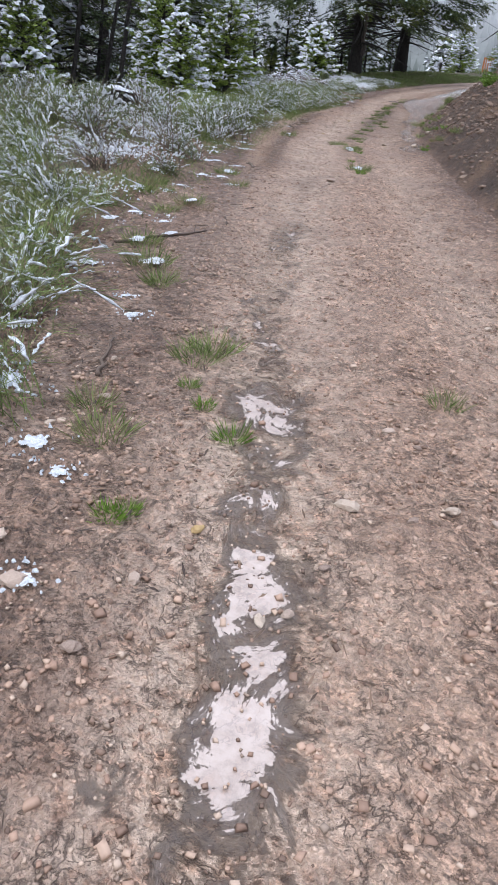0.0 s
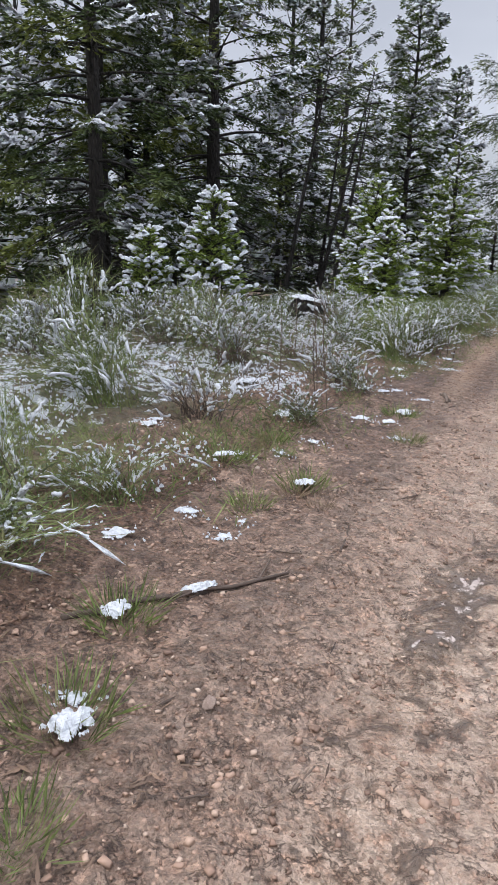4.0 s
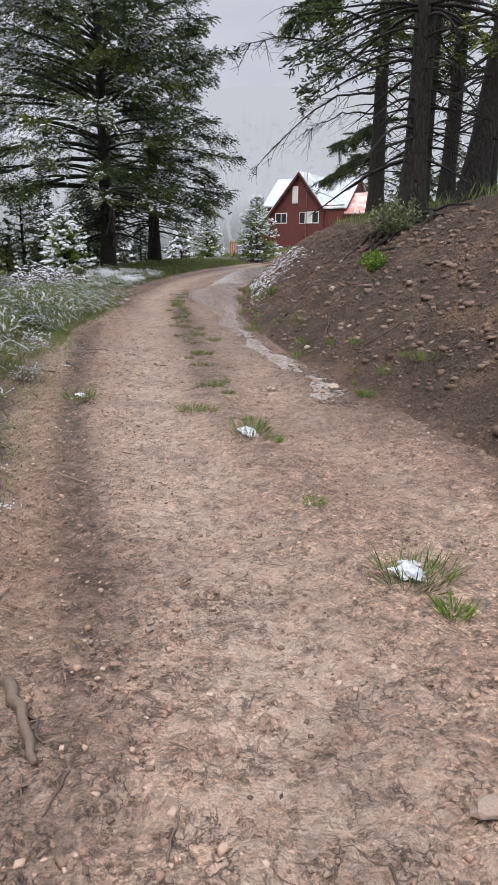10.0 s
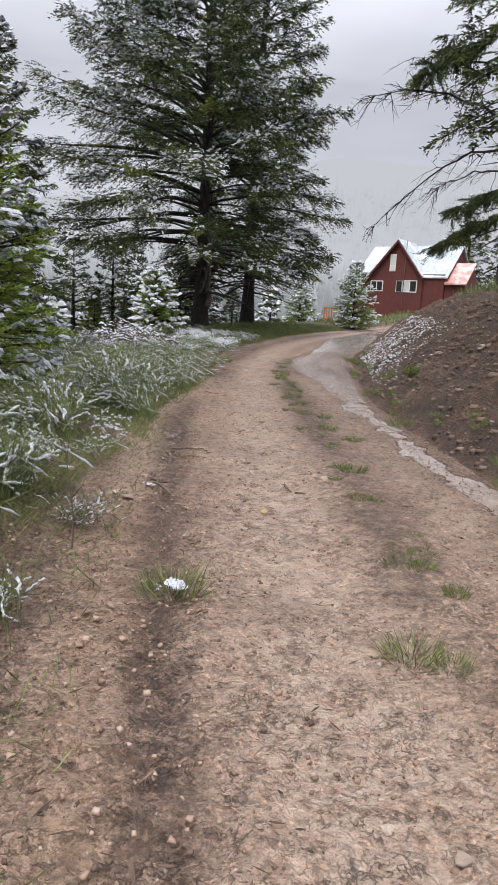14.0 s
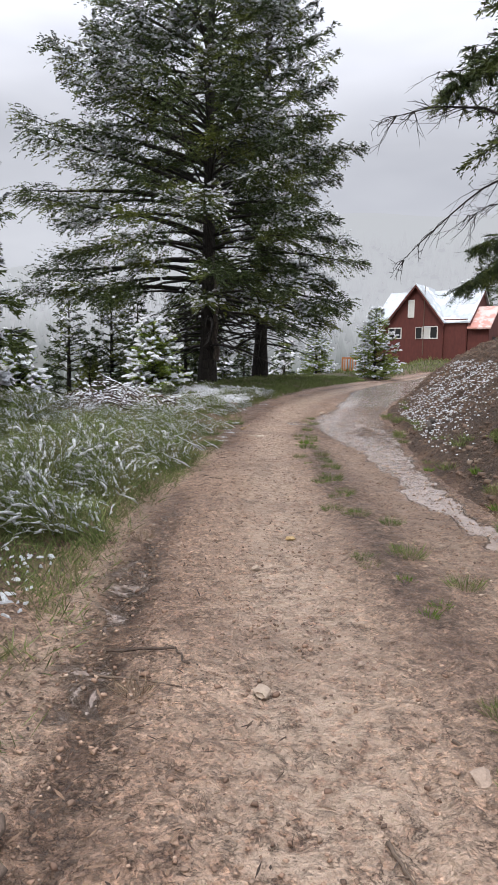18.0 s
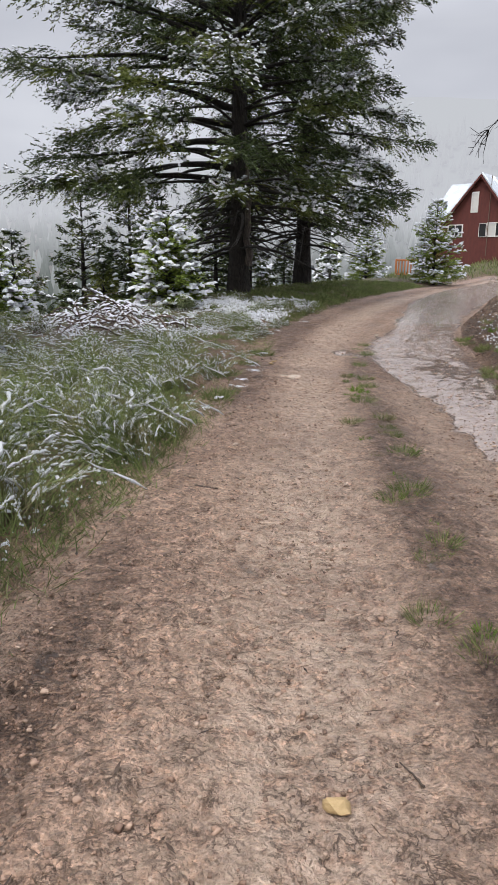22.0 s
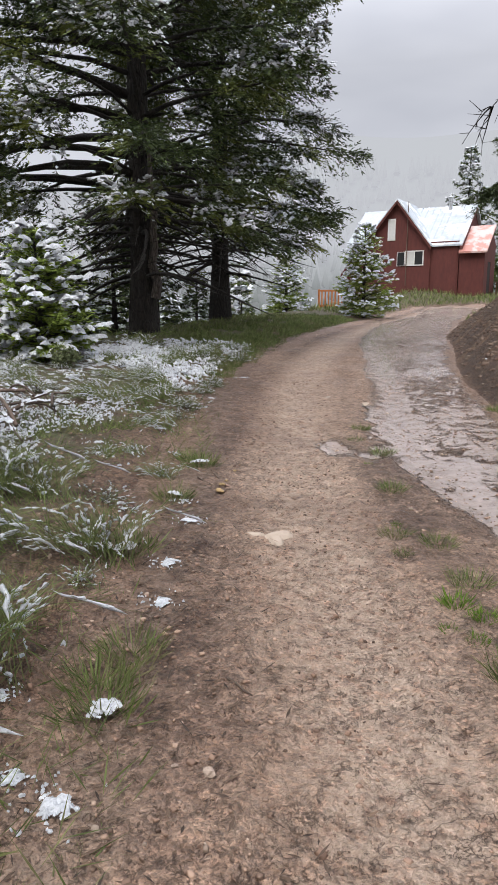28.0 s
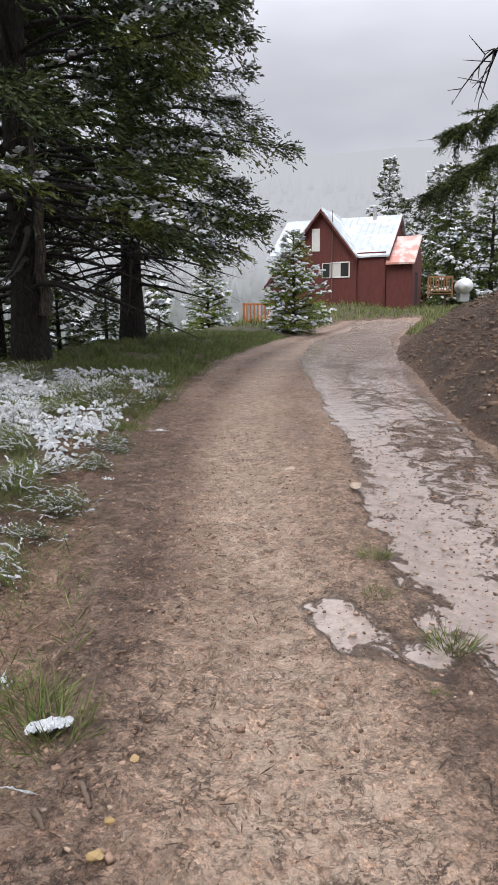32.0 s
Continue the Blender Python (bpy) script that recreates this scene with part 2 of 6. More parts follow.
def ground_material():
    k = Mat("verge_soil", 0.85)
    base, relief = soil_parts(k)
    bank, grass, snow = k.attr("bank"), k.attr("grass"), k.attr("snow")
    dark = k.ramp(k.noise(1.3, 6, 0.7, k.stretch(1, 1, 1.6)), (0.36, (0.050, 0.030, 0.020)), (0.52, (0.115, 0.068, 0.042)), (0.64, (0.27, 0.155, 0.085)))
    base = k.mix(k.ramp(k.noise(1.6, 5, 0.6), (0.35, 0.62), (0.6, 0.95)), base, k.mix(1.0, base, (0.34, 0.295, 0.265), "MULTIPLY"))
    # near-black gaps between the crumbs, crevice shade put in as colour
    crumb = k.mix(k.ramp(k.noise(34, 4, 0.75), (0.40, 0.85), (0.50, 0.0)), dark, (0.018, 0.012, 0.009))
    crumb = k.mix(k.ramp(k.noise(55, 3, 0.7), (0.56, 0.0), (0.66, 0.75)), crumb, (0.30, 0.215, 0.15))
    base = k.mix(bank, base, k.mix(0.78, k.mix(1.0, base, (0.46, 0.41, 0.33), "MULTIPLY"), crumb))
    turf = k.ramp(k.noise(14, 5, 0.65), (0.3, (0.06, 0.055, 0.026)), (0.5, (0.115, 0.125, 0.055)), (0.72, (0.20, 0.19, 0.105)))
    base = k.mix(k.math("MULTIPLY", grass, k.ramp(k.noise(11, 5, 0.7), (0.35, 0.2), (0.6, 0.85))), base, (0.105, 0.07, 0.048))
    base = k.mix(k.math("MULTIPLY", grass, k.ramp(k.noise(4, 5, 0.65), (0.38, 0.1), (0.6, 1.0))), base, turf)
    sn = k.math("ADD", snow, k.math("MULTIPLY", k.math("SUBTRACT", k.noise(5.5, 6, 0.68), 0.5), 2.6))
    cover = k.ramp(sn, (0.62, 0.0), (0.78, 1.0))
    base = k.mix(cover, base, (0.80, 0.82, 0.85))
    relief = k.math("ADD", relief, k.math("MULTIPLY", cover, 0.9))
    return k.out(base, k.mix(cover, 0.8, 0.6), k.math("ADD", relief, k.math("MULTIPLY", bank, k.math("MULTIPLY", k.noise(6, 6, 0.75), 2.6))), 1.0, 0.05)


def bark_material(name, dark, pale):
    k = Mat(name, 0.9).objco()
    n = k.noise(7, 6, 0.65, k.stretch(3.0, 3.0, 0.6))
    v = k.voronoi(9, k.stretch(2.2, 2.2, 0.5), "DISTANCE_TO_EDGE")
    c = k.ramp(n, (0.3, dark), (0.7, pale))
    c = k.mix(k.ramp(v, (0.0, 0.7), (0.12, 0.0)), c, tuple(x * 0.35 for x in dark))
    return k.out(c, None, k.math("ADD", n, k.ramp(v, (0, 0.0), (0.2, 1.0))), 0.8, 0.03)


def needle_material(name, low, high, tint=None, thin=0.0):
    k = Mat(name, 0.62, spec=0.3)
    c = k.ramp(k.island(), (0.0, low), (0.7, high), (1.0, tuple(min(1, x * 1.45) for x in high)))
    c = k.mix(k.ramp(k.noise(0.9, 2), (0.35, 0.0), (0.7, 0.5)), c, tuple(x * 0.6 for x in low))
    if tint:
        c = k.mix(k.ramp(k.noise(tint[1], 3), (0.50, 0.0), (0.66, tint[2])), c, tint[0])
    m = k.out(c)
    if thin:
        tr, mx = k.node("ShaderNodeBsdfTranslucent"), k.node("ShaderNodeMixShader", Fac=thin)
        k.link(c, tr.inputs["Color"])
        k.link(k.b.outputs["BSDF"], mx.inputs[1])
        k.link(tr.outputs["BSDF"], mx.inputs[2])
        k.link(mx.outputs["Shader"], k.t.nodes["Material Output"].inputs["Surface"])
    return m


def snow_material():
    k = Mat("fresh_snow", 0.65, spec=0.3)
    n = k.math("ADD", k.noise(28, 5, 0.7), k.math("MULTIPLY", k.noise(110, 3), 0.35))
    c = k.ramp(n, (0.38, (0.36, 0.385, 0.42)), (0.74, (0.66, 0.68, 0.71)))
    return k.out(c, None, n, 1.0, 0.03)


def simple(name, a, b, scale=8.0, rough=0.7, bump=0.3, metal=0.0, dist=0.01, stretch=(1, 1, 1)):
    k = Mat(name, rough, metal).objco()
    n = k.noise(scale, 5, 0.6, k.stretch(*stretch))
    r = k.math("MULTIPLY_ADD", k.rand(), 0.5, k.math("MULTIPLY", n, 0.6))
    return k.out(k.ramp(r, (0.2, a), (0.8, b)), None, n, bump, dist)


M_ROAD, M_GROUND = road_material(), ground_material()
M_BARK = bark_material("fir_bark", (0.012, 0.010, 0.008), (0.042, 0.034, 0.029))
M_BARK_GREY = bark_material("weathered_bark", (0.055, 0.045, 0.038), (0.17, 0.14, 0.12))
M_NEEDLE = needle_material("fir_needles", (0.016, 0.028, 0.010), (0.072, 0.102, 0.028), ((0.190, 0.215, 0.040), 0.55, 0.8))
M_NEEDLE_YOUNG = needle_material("young_fir_needles", (0.085, 0.130, 0.022), (0.290, 0.370, 0.075), thin=0.4)
M_NEEDLE_SLIM = needle_material("slender_fir_needles", (0.036, 0.058, 0.016), (0.135, 0.170, 0.048), thin=0.3)
M_SNOW = snow_material()
M_GRASS = needle_material("verge_grass", (0.070, 0.092, 0.026), (0.215, 0.265, 0.090), ((0.24, 0.20, 0.115), 4.0, 0.7), thin=0.35)
M_LUSH = needle_material("lush_grass", (0.075, 0.135, 0.018), (0.17, 0.27, 0.04), thin=0.4)
M_STRAW = needle_material("dry_stems", (0.12, 0.080, 0.055), (0.27, 0.20, 0.135))
M_SAGE = needle_material("sage_leaves", (0.065, 0.085, 0.036), (0.200, 0.230, 0.115), thin=0.3)
M_STONE = simple("field_stone", (0.15, 0.10, 0.078), (0.40, 0.31, 0.245), 14, 0.75, 0.5)
M_PALE_STONE = simple("pale_stone", (0.25, 0.19, 0.145), (0.41, 0.33, 0.26), 14, 0.7, 0.4)
M_YELLOW_STONE = simple("yellow_stone", (0.30, 0.20, 0.08), (0.42, 0.30, 0.15), 16, 0.7, 0.4)
M_TWIG = simple("dead_wood", (0.045, 0.030, 0.022), (0.14, 0.10, 0.075), 20, 0.85, 0.5, stretch=(4, 4, 1))


# ---------------------------------------------------------------- mesh helpers
def mesh_np(name, verts, faces, mat, smooth=False):
    """A mesh from arrays: verts (n, 3), faces (m, 3 or 4)."""
    me = bpy.data.meshes.new(name)
    verts, faces = np.asarray(verts, np.float32), np.asarray(faces, np.int32)
    n, k = faces.shape
    me.vertices.add(len(verts))
    me.vertices.foreach_set("co", verts.ravel())
    me.loops.add(n * k)
    me.loops.foreach_set("vertex_index", faces.ravel())
    me.polygons.add(n)
    me.polygons.foreach_set("loop_start", np.arange(0, n * k, k, dtype=np.int32))
    me.polygons.foreach_set("loop_total", np.full(n, k, np.int32))
    if smooth:
        me.polygons.foreach_set("use_smooth", np.ones(n, bool))
    me.update(calc_edges=True)
    me.materials.append(mat)
    return me


def mesh_mix(name, groups):
    """One mesh of several pieces: (verts, quads, material) each."""
    V, F, I, base = [], [], [], 0
    for n, (v, f, mat) in enumerate(groups):
        V.append(v)
        F.append(f + base)
        I.append(np.full(len(f), n, np.int32))
        base += len(v)
    me = mesh_np(name, np.concatenate(V), np.concatenate(F), groups[0][2])
    for g in groups[1:]:
        me.materials.append(g[2])
    me.polygons.foreach_set("material_index", np.concatenate(I))
    return me


def attach(name, me, parent, label=""):
    ob = new(name, me)
    ob.parent = parent
    return tagged(ob, label) if label else ob


def part(name, bm, mat, parent, label=""):
    me = bpy.data.meshes.new(name)
    bmesh.ops.recalc_face_normals(bm, faces=bm.faces)
    bm.to_mesh(me)
    bm.free()
    me.materials.append(mat)
    return attach(name, me, parent, label)


def empty(name, m, label, category, group="", kind=""):
    ob = new(name)
    ob.matrix_basis = m
    return tagged(ob, label, category, group, kind)


def box_into(bm, lo, hi, bevel=0.0, m=None):
    lo, hi = Vector(lo), Vector(hi)
    made = bmesh.ops.create_cube(bm, size=1, matrix=Matrix.Translation((lo + hi) / 2) @ Matrix.Diagonal((*(hi - lo), 1)))
    vs = made["verts"]
    if bevel:
        es = list({e for v in vs for e in v.link_edges})
        vs = bmesh.ops.bevel(bm, geom=es, offset=bevel, segments=1, affect="EDGES")["verts"]
    if m is not None:
        bmesh.ops.transform(bm, matrix=m, verts=list(vs))
    return vs


def prism_into(bm, outline, depth_vec):
    """A closed prism: an outline of points pushed along a vector."""
    a = [bm.verts.new(p) for p in outline]
    b = [bm.verts.new(Vector(p) + Vector(depth_vec)) for p in outline]
    bm.faces.new(a)
    bm.faces.new(b[::-1])
    for i in range(len(a)):
        j = (i + 1) % len(a)
        bm.faces.new((a[j], a[i], b[i], b[j]))


def tubes(curves, sides=5):
    """Verts and quads of tubes along curves: lists of (points (n,3), radii (n,))."""
    V, F, base = [], [], 0
    ang = np.linspace(0, 2 * np.pi, sides, endpoint=False)
    for pts, rad in curves:
        pts = np.asarray(pts, float)
        d = np.gradient(pts, axis=0)
        d /= np.linalg.norm(d, axis=1)[:, None] + 1e-9
        ref = np.where(np.abs(d[:, 2:3]) > 0.9, np.array([[1.0, 0, 0]]), np.array([[0, 0, 1.0]]))
        a = np.cross(d, ref)
        a /= np.linalg.norm(a, axis=1)[:, None] + 1e-9
        b = np.cross(d, a)
        ring = pts[:, None] + np.asarray(rad)[:, None, None] * (np.cos(ang)[None, :, None] * a[:, None] + np.sin(ang)[None, :, None] * b[:, None])
        V.append(ring.reshape(-1, 3))
        n = len(pts)
        i, j = np.meshgrid(np.arange(n - 1), np.arange(sides), indexing="ij")
        q = np.stack([i * sides + j, i * sides + (j + 1) % sides, (i + 1) * sides + (j + 1) % sides, (i + 1) * sides + j], -1).reshape(-1, 4)
        F.append(q + base)
        base += n * sides
    return np.concatenate(V), np.concatenate(F)


def blades(at, along, width, rng, up=None):
    """Pointed blades: at (n,3) roots, along (n,3) vectors with length, width (n,). Kite-shaped quads."""
    n = len(at)
    side = np.cross(along, rng.normal(size=(n, 3)) if up is None else up)
    side /= np.linalg.norm(side, axis=1)[:, None] + 1e-9
    side *= np.asarray(width)[:, None] * 0.5
    mid = at + along * 0.45
    V = np.stack([at, mid + side, at + along, mid - side], 1).reshape(-1, 3)
    return V, np.arange(4 * n).reshape(n, 4)


def pads(at, along, width, height, rng, soft=False):
    """Low rounded snow clots lying along twigs: a ring of foot points, a shoulder ring where soft, and one top."""
    n = len(at)
    side = np.cross(along, np.array([0, 0, 1.0]))
    side /= np.linalg.norm(side, axis=1)[:, None] + 1e-9
    side *= np.asarray(width)[:, None] * 0.5
    half = along * 0.5
    c = at + half
    w = np.asarray(width)[:, None]
    m = 7 if soft else 5
    foot, shoulder = [], []
    for i in range(m):
        a = i * np.pi * 2 / m + 0.5
        arm = half * np.cos(a) * rng.uniform(0.6, 1.3, (n, 1)) + side * np.sin(a) * rng.uniform(0.5, 1.5, (n, 1))
        foot.append(c + arm + rng.normal(size=(n, 3)) * w * 0.06)
        q = c + arm * rng.uniform(0.55, 0.8, (n, 1))
        q[:, 2] += height * rng.uniform(0.5, 1.0, n)
        shoulder.append(q)
    top = c + rng.normal(size=(n, 3)) * w * 0.1
    top[:, 2] += height * rng.uniform(0.7, 1.3, n)
    rings = [foot, shoulder] if soft else [foot]
    V = np.stack([p for r in rings for p in r] + [top], 1).reshape(-1, 3)
    tri, o = [], 0
    for _ in rings[1:]:
        for i in range(m):
            k = (i + 1) % m
            tri += [[o + i, o + k, o + m + k], [o + i, o + m + k, o + m + i]]
        o += m
    tri = np.array(tri + [[o + i, o + (i + 1) % m, o + m] for i in range(m)])
    F = (tri[None] + (o + m + 1) * np.arange(n)[:, None, None]).reshape(-1, 3)
    return V, F


# ---------------------------------------------------------------- the lie of the land
VEG = [(-8, 3.2), (-0.6, 1.29), (1.7, 0.87), (3.3, 0.44), (4.4, 0.0), (6.4, -0.37), (8.4, -0.55), (11, -0.77), (13.5, -1.07), (16, -1.2), (18.2, -1.3), (19.6, -1.44), (21.2, -1.4),
       (22.3, -1.14), (24.6, -1.13), (27, -1.02), (29, -0.9), (31, -0.72), (33, -0.38), (36.5, 0.1), (42.2, 1.5), (46, 2.9), (51, 5.0), (56, 7.6), (62, 11), (70, 17), (90, 34)]
TOE = [(-8, 5.6), (-0.6, 3.9), (6, 3.0), (9.4, 2.5), (13, 2.08), (15, 1.8), (17, 1.75), (20.3, 1.7), (22.5, 1.8), (24.6, 1.98), (26, 2.17), (28.3, 2.48), (30, 2.6), (32.4, 3.0), (34.5, 3.55), (39, 5.1),
       (43, 6.3), (51.6, 9.9), (56, 12.2), (62, 15.5), (70, 22), (90, 40)]
TRACK = [(-8, 3.0), (-0.6, 1.8), (2.1, 1.5), (3.4, 1.28), (6.1, 0.87), (13.4, -0.06), (18, -0.18), (22, -0.25), (28, -0.1), (32, 0.4), (36, 1.2), (42, 2.9), (51, 6.6), (62, 12.7), (90, 36)]
# the sheet of runoff: a thread under the bank that spreads over the right half of the road
WET_L = [(12.5, 1.62), (14.1, 1.62), (16, 1.42), (19, 1.33), (22, 1.24), (24.8, 1.28), (26, 1.22), (27, 1.08), (28, 0.76), (29, 0.85), (30.7, 1.05), (32.4, 1.58), (37, 2.45), (43, 3.7), (51, 6.4), (60, 11.5)]
WET_R = [(12.5, 1.72), (14.1, 1.84), (16, 1.58), (19, 1.5), (22, 1.5), (24.2, 1.76), (25.8, 1.95), (28.3, 2.25), (30.4, 2.38), (32.4, 2.85), (36, 3.7), (40, 5.2), (51, 9.2), (60, 14)]
# dark wet rut along the left edge
RUT = [(-5, 1.3), (6, 0.5), (9, 0.02), (10.7, -0.28), (13.3, -0.7), (16, -0.93), (18, -1.06), (20, -1.15), (22, -1.15), (40, 0.4)]
# middle of the muddy wet stretch at the start
MUD = [(-3, 2.2), (0.5, 1.85), (1.0, 1.76), (1.5, 1.62), (1.95, 1.56), (2.5, 1.36), (3.1, 1.3), (3.6, 1.2), (4.0, 1.11), (4.5, 1.01), (5.7, 0.88), (7.2, 0.73), (9, 0.5)]


def smooth(a, lo, hi):
    s = np.clip((np.asarray(a, float) - lo) / (hi - lo), 0, 1)
    return s * s * (3 - 2 * s)


def along(table, y):
    t = np.array(table)
    n = lambda q: np.interp(q, t[:, 0], t[:, 1])
    return (n(y - 1.0) + n(y) + n(y + 1.0)) / 3


WAVES = [(np.random.RandomState(i).normal(size=2), np.random.RandomState(50 + i).rand() * 6.28) for i in range(14)]


def ripple(x, y, scale, n=7, first=0):
    """Cheap smooth noise, about -1 to 1."""
    s = 0
    for i in range(first, first + n):
        (a, b), ph = WAVES[i]
        s = s + np.sin((a * x + b * y) * scale * 2.2 + ph + np.sin((b * x - a * y) * scale * 1.3 + ph * 2))
    return s / n * 1.3


def land(x, y, fine=1.0):
    """Height of the ground."""
    x, y = np.asarray(x, float), np.asarray(y, float)
    L, T = along(VEG, y), along(TOE, y)
    z = 0.03 * np.maximum(0, np.minimum(y, 75) - 24) * smooth(y, 22, 30)
    z = z + 0.85 * smooth(y, 48, 72) * smooth(x, 4.5, 15)
    s = np.maximum(0, L - x)
    z = z + 0.14 * smooth(s, 0, 0.9) + 0.12 * smooth(s, 1, 3) * (1 + 0.6 * ripple(x, y, 0.7))
    fall = np.maximum(0, s - 3.6 - 1.0 * ripple(y * 0.6, y * 0.2, 0.5))
    z = z - 0.42 * np.minimum(fall, 26) * smooth(fall, 0, 3) + 0.42 * np.clip(fall - 30, 0, 90) * smooth(fall, 28, 50) * (1 - smooth(y, 8, 30))
    r = np.maximum(0, x - T)
    hb = 2.05 * (1 - smooth(y, 38, 52)) * (0.75 + 0.25 * smooth(y, 2, 14))
    bank = np.minimum(r * 0.82, hb)
    soft = hb - 0.35 * np.log1p(np.exp(np.clip((hb - r * 0.82) / 0.35, -30, 30)))
    bank = np.where(hb > 0.15, np.maximum(np.minimum(soft, bank), 0), bank)
    z = z + bank + 0.13 * np.clip(r - 2.6, 0, 60) * (1 - smooth(y, 44, 56))
    z = z + (0.05 * ripple(x, y, 2.6) + 0.035 * ripple(x, y, 6.0, 7, 5) + 0.03 * np.abs(ripple(x, y, 4.3, 7, 3)) * (r > 0) + 0.022 * ripple(x, y, 11, 7, 2) * (r > 0) + 0.09 * ripple(x * 0.4, y, 1.5, 7, 6) * smooth(r, 0.2, 1.0) + 0.05 * np.abs(ripple(x, y, 3.1, 7, 1)) * smooth(r, 0.1, 0.6)) * smooth(np.maximum(s, r), 0.1, 0.8) + 0.012 * ripple(x, y, 9, 7, 7) * fine
    return z


def ground():
    xs = np.unique(np.concatenate([-np.geomspace(9, 2500, 46), np.arange(-9, -3, 0.2), np.arange(-3, 6.5, 0.11), np.arange(6.5, 24, 0.4), np.geomspace(24, 2500, 36)]))
    ys = np.unique(np.concatenate([-np.geomspace(6, 2500, 30), np.arange(-6, 0, 0.4), np.arange(0, 40, 0.13), np.arange(40, 82, 0.45), np.geomspace(82, 2500, 40)]))
    X, Y = np.meshgrid(xs, ys, indexing="xy")
    Z = land(X, Y)
    L, T = along(VEG, Y), along(TOE, Y)
    inside = smooth(X - L + 0.35, 0.0, 0.3) * smooth(T - X, 0.0, 0.3) * (Y < 60.5) * (Y > -6)
    Z = Z - 0.10 * inside
    far = np.hypot(X, Y - 30)
    Z = np.where(far > 320, Z * np.clip(1 - (far - 320) / 300, 0, 1) - 12 * np.clip((far - 320) / 300, 0, 1), Z)
    nx, ny = len(xs), len(ys)
    i, j = np.meshgrid(np.arange(nx - 1), np.arange(ny - 1), indexing="xy")
    q = np.stack([j * nx + i, j * nx + i + 1, (j + 1) * nx + i + 1, (j + 1) * nx + i], -1).reshape(-1, 4)
    me = mesh_np("ground", np.stack([X, Y, Z], -1).reshape(-1, 3), q, M_GROUND, True)
    s, r = np.maximum(0, L - X), np.maximum(0, X - T)
    bank = smooth(X - T + 0.12 * ripple(X, Y, 2.2), -0.10, 0.14) * (1 - smooth(r, 3.2, 4.4)) * (1 - smooth(Y, 46, 54))
    bank = np.maximum(bank, 0.9 * smooth(s, 4.5, 7.5))
    grass = np.maximum(smooth(s, np.where(Y < 11, 0.5, 0.3), np.where(Y < 11, 1.9, 1.4)), smooth(r, 3.0, 4.4)) * (1 - 0.75 * smooth(s, 12, 30))
    grass = np.maximum(grass, smooth(Y, 48, 56) * smooth(r, 0.2, 1.5))
    grass = np.maximum(grass, 0.9 * smooth(Y, 60, 65) * (np.abs(X) < 60))
    snow = 0.62 * smooth(s, 0.7, 1.8) * (1 - 0.25 * smooth(Y, 30, 36)) + 0.16 * smooth(Y, 28, 34) * (s > 0.2) + 0.30 * smooth(r, 3.4, 5)
    snow = snow + 0.22 * np.exp(-((Y - 29 - 0.9 * r) / 3.2) ** 2) * smooth(r, 0.3, 0.8) * (1 - smooth(r, 2.4, 3.2))
    snow = snow * (1 - 0.25 * smooth(Y, 24, 26) * (1 - smooth(Y, 32, 34))) * (1 - 0.8 * smooth(Y, 37.5, 39.5)) * (1 - 0.7 * smooth(s, 5.5, 9)) - 0.45 * smooth(Y, 50, 56) * (X > 3)
    for key, val in (("bank", bank), ("grass", grass), ("snow", snow)):
        me.attributes.new(key, "FLOAT", "POINT").data.foreach_set("value", val.astype(np.float32).ravel())
    return tagged(new("ground", me), "brown stony soil with thin grass and patchy snow", "ground", kind="structure")


